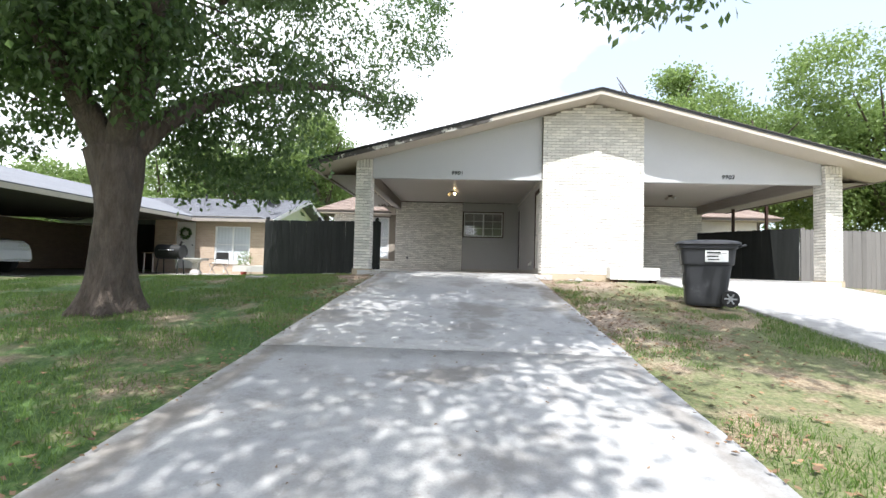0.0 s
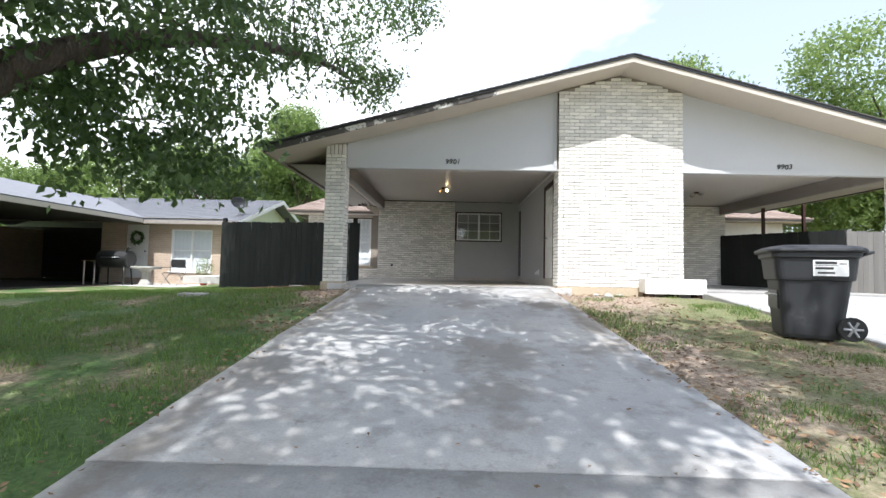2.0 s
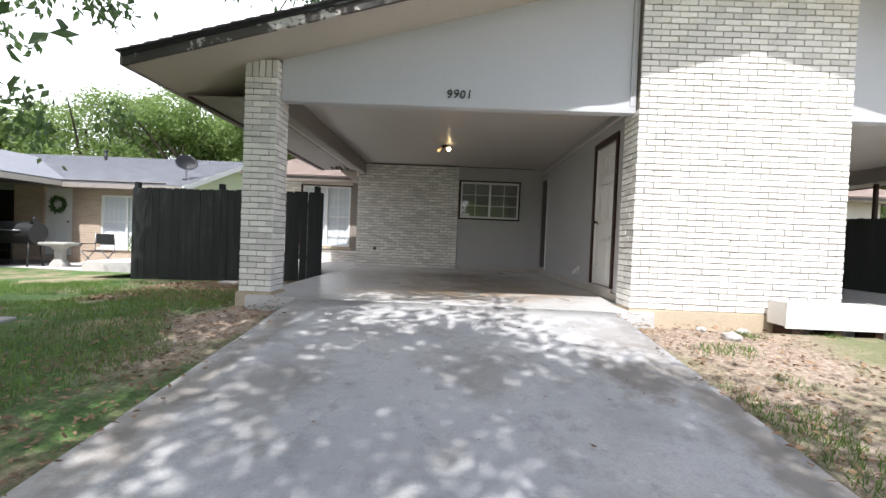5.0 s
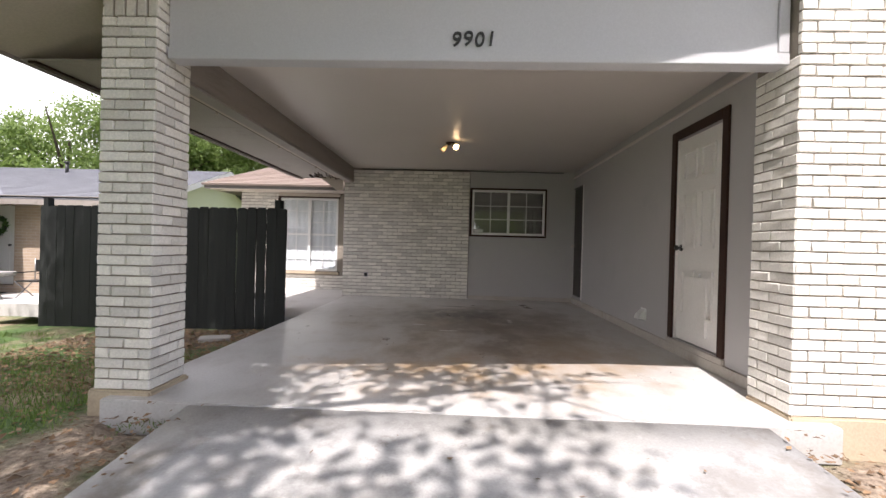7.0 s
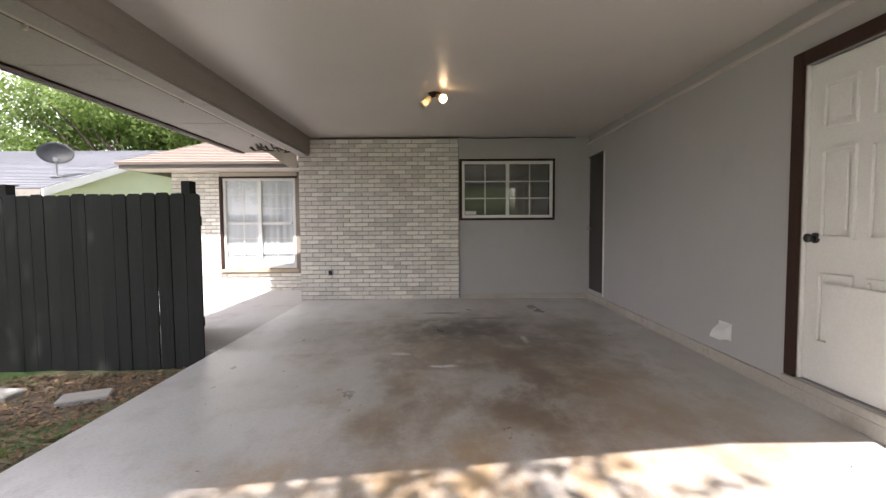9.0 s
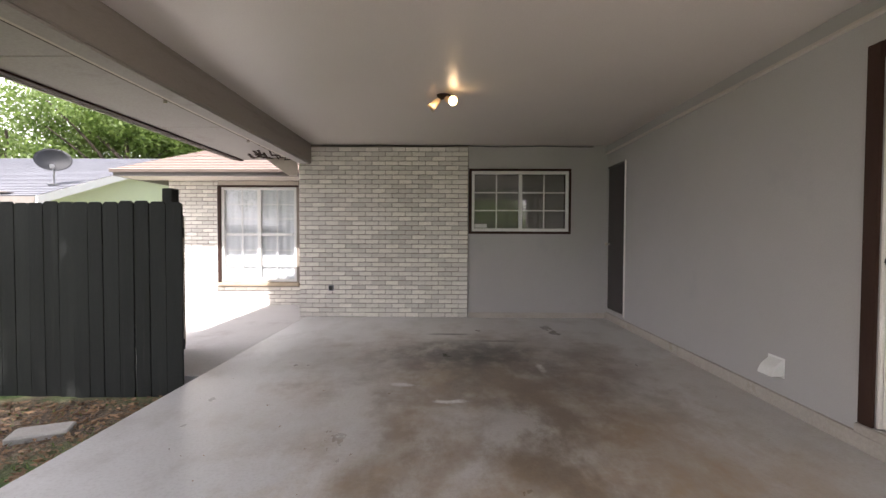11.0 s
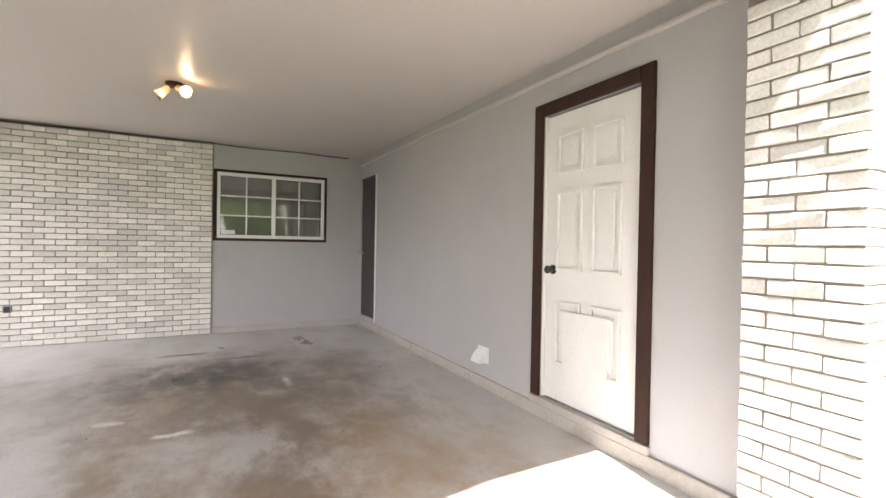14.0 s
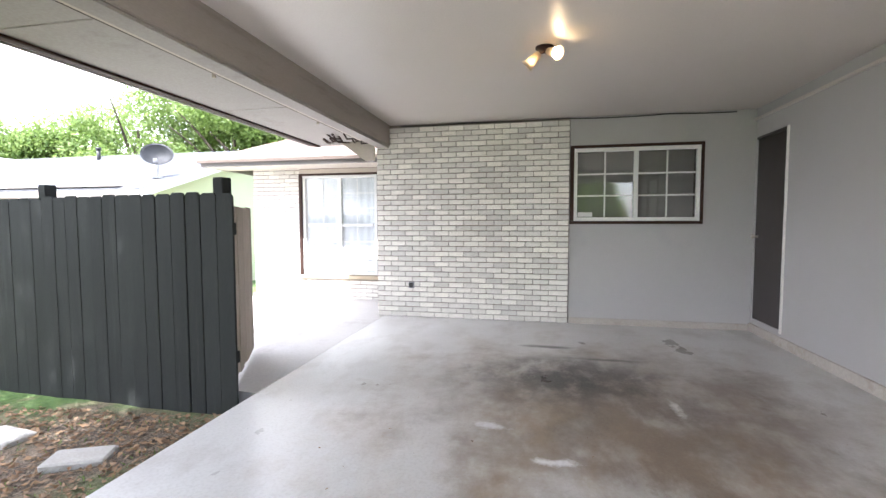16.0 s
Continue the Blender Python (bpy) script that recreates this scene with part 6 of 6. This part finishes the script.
def shrub(x, y, z, h, r, seed, label):
    t = thing("shrub", (x, y, z), label, "shrub")
    rnd = random.Random(seed)
    bm = bmesh.new()
    for k in range(9):
        a = rnd.uniform(0, math.tau)
        tube(bm, [(x, y, z), (x + 0.4 * r * math.cos(a), y + 0.4 * r * math.sin(a), z + h * 0.5), (x + r * math.cos(a), y + r * math.sin(a), z + h * 0.9)], [0.012, 0.009, 0.005], 5)
    part("stems", bm, "wood", t)
    leaves("foliage", t, [((x, y, z + h * 0.6), (r, r, h * 0.42), 1)], 420, 0.07, seed, "leaf_far", clump=0.06, per=6)


shrub(-8.95, 18.9, NZ, 1.0, 0.28, 3, "thin leafy shrub in a pot by the neighbour's wall")
pot = thing("flower_pot", (-8.95, 18.9, NZ), "red plastic flower pot on the patio", "flower pot")
bm = bmesh.new()
tube(bm, [(-8.95, 18.9, NZ), (-8.95, 18.9, NZ + 0.2), (-8.95, 18.9, NZ + 0.24)], [0.1, 0.14, 0.15], 18)
part("pot", bm, "red", pot, "", True)


def grass():
    """Short blades, thick where the lawn is green and thin on bare earth."""
    rng = np.random.default_rng(12)
    spots = []
    for x0, x1, y0, y1, n in ((-9.5, -1.82, 1.0, 14.3, 150000), (1.8, 4.44, 1.0, 11.0, 52000), (8.1, 12.0, 9.0, 14.6, 3000)):
        spots.append(np.stack([rng.uniform(x0, x1, n), rng.uniform(y0, y1, n)], 1))
    spots = np.concatenate(spots)
    verts, faces = [], []
    for (x, y), r1, r2, r3, r4 in zip(spots, rng.uniform(0, 1, len(spots)), rng.uniform(0, math.tau, len(spots)), rng.normal(size=len(spots)), rng.normal(size=len(spots))):
        g = noise.noise((x * 0.8, y * 0.8, 7)) + 0.5 * noise.noise((x * 2.6, y * 2.6, 9))
        near_edge = min(abs(x + 1.8), abs(x - 1.75))
        dry = 0.22 if (x > 1.7 and x < 2.7) else (0.14 if x > 0 else -0.20)
        if x < 0 and x > -2.5 and y > 7.5:
            dry = 0.15
        if g < dry + 0.3 * (r1 - 0.5) or near_edge < 0.10 * r1 or (y > 12.9 and x > -5.2 and r1 > 0.12) or (y > 11.2 and x > -2.75 and r1 > 0.15):
            continue
        z = ground_z(x, y)
        h = 0.028 + 0.045 * r1
        cx, cy = 0.004 * math.cos(r2), 0.004 * math.sin(r2)
        n0 = len(verts)
        verts += [(x - cx, y - cy, z - 0.004), (x + cx, y + cy, z - 0.004), (x + r3 * 0.02, y + r4 * 0.02, z + h)]
        faces.append((n0, n0 + 1, n0 + 2))
    ob = new("grass", from_arrays("grass", verts, faces, "blade"))
    tagged(ob, "short patchy lawn grass blades", "grass", kind="stuff")


grass()


def litter():
    """Small dry leaves and mulch chips on the ground."""
    rng = np.random.default_rng(5)
    verts, faces = [], []
    def scatter(n, x0, x1, y0, y1, size, zf):
        for _ in range(n):
            x, y = rng.uniform(x0, x1), rng.uniform(y0, y1)
            z = zf(x, y) + 0.006 + rng.uniform(0, 0.012)
            a, s = rng.uniform(0, math.tau), size * rng.uniform(0.5, 1.3)
            n0 = len(verts)
            for u, v in ((-1, 0), (0, 0.5), (1, 0), (0, -0.5)):
                verts.append((x + s * (u * math.cos(a) - v * math.sin(a)), y + s * (u * math.sin(a) + v * math.cos(a)), z + s * rng.uniform(-0.3, 0.5)))
            faces.append((n0, n0 + 1, n0 + 2, n0 + 3))
    scatter(5200, -5.0, -2.4, 11.8, 14.4, 0.024, ground_z)
    scatter(1300, -3.2, -1.82, 7.5, 12.2, 0.024, ground_z)
    scatter(1500, 1.80, 3.4, 5.0, 11.2, 0.024, ground_z)
    scatter(1300, -6.5, -1.85, 2.0, 12.0, 0.026, ground_z)
    scatter(700, 1.8, 4.4, 1.5, 9.0, 0.026, ground_z)
    scatter(110, -1.7, 1.7, 1.5, 11.0, 0.016, lambda x, y: drive_z(y))
    scatter(420, -2.05, -1.68, 1.5, 11.2, 0.022, lambda x, y: max(drive_z(y), ground_z(x, y)))
    scatter(420, 1.66, 2.05, 1.5, 11.2, 0.022, lambda x, y: max(drive_z(y), ground_z(x, y)))
    scatter(36, -2.3, 1.9, 11.4, 15.0, 0.009, lambda x, y: 0.0)
    ob = new("leaf_litter", from_arrays("leaf_litter", verts, faces, "dry_leaf"))
    tagged(ob, "brown dry leaves and mulch scattered on the ground", "leaf litter", kind="stuff")


litter()


# ---- bricks, piece by piece ----
def lay_bricks():
    for side in (0, 1):
        def R(a, b):
            return (a, b) if not side else (mx(b), mx(a))
        a, b = R(-2.46, 0.045)
        brick_face(WALLS["brick", side], (a, BACK - 0.006), (1, 0, 0), b - a, 0.0, CEIL - 0.01, 300 if not side else 0, depth=0.03)
        a, b = R(-2.50, -2.125)
        top = roof_z(-2.3) - 0.15
        col = WALLS["column", side]
        lim = 90 if not side else 60
        brick_face(col, (a, FRONT), (1, 0, 0), b - a, 0.03, top, lim, depth=0.03, soldier=True)
        brick_face(col, (b, FRONT + 0.002), (0, 1, 0), 0.374, 0.03, top, lim, depth=0.03)
        brick_face(col, (a, FRONT + 0.376), (0, -1, 0), 0.374, 0.03, top, lim, depth=0.03)
        brick_face(col, (b, FRONT + 0.38), (-1, 0, 0), b - a, 0.03, top, 0, depth=0.03)
    pier = WALLS["pier", 0]
    lid = lambda u: RIDGE - 0.155 - PITCH * abs(1.955 + u - MID)
    brick_face(pier, (1.955, FRONT), (1, 0, 0), 2.35, 0.03, RIDGE - 0.15, 300, lambda u, z: u < 1.0 and z < 2.4, top=lid, depth=0.03)
    brick_face(pier, (1.955, 11.765), (0, -1, 0), 0.423, 0.03, BEAM + 0.0, 100, depth=0.03)
    brick_face(pier, (4.305, FRONT + 0.002), (0, 1, 0), 0.423, 0.03, BEAM + 0.0, 0, depth=0.03)
    wing = WALLS["wing", 0]
    brick_face(wing, (-5.14, 18.60), (1, 0, 0), 0.865, -0.1, 2.27, 150, depth=0.03)
    brick_face(wing, (-4.275, 18.60), (1, 0, 0), 1.8, -0.1, 0.33, 60, depth=0.03)


lay_bricks()
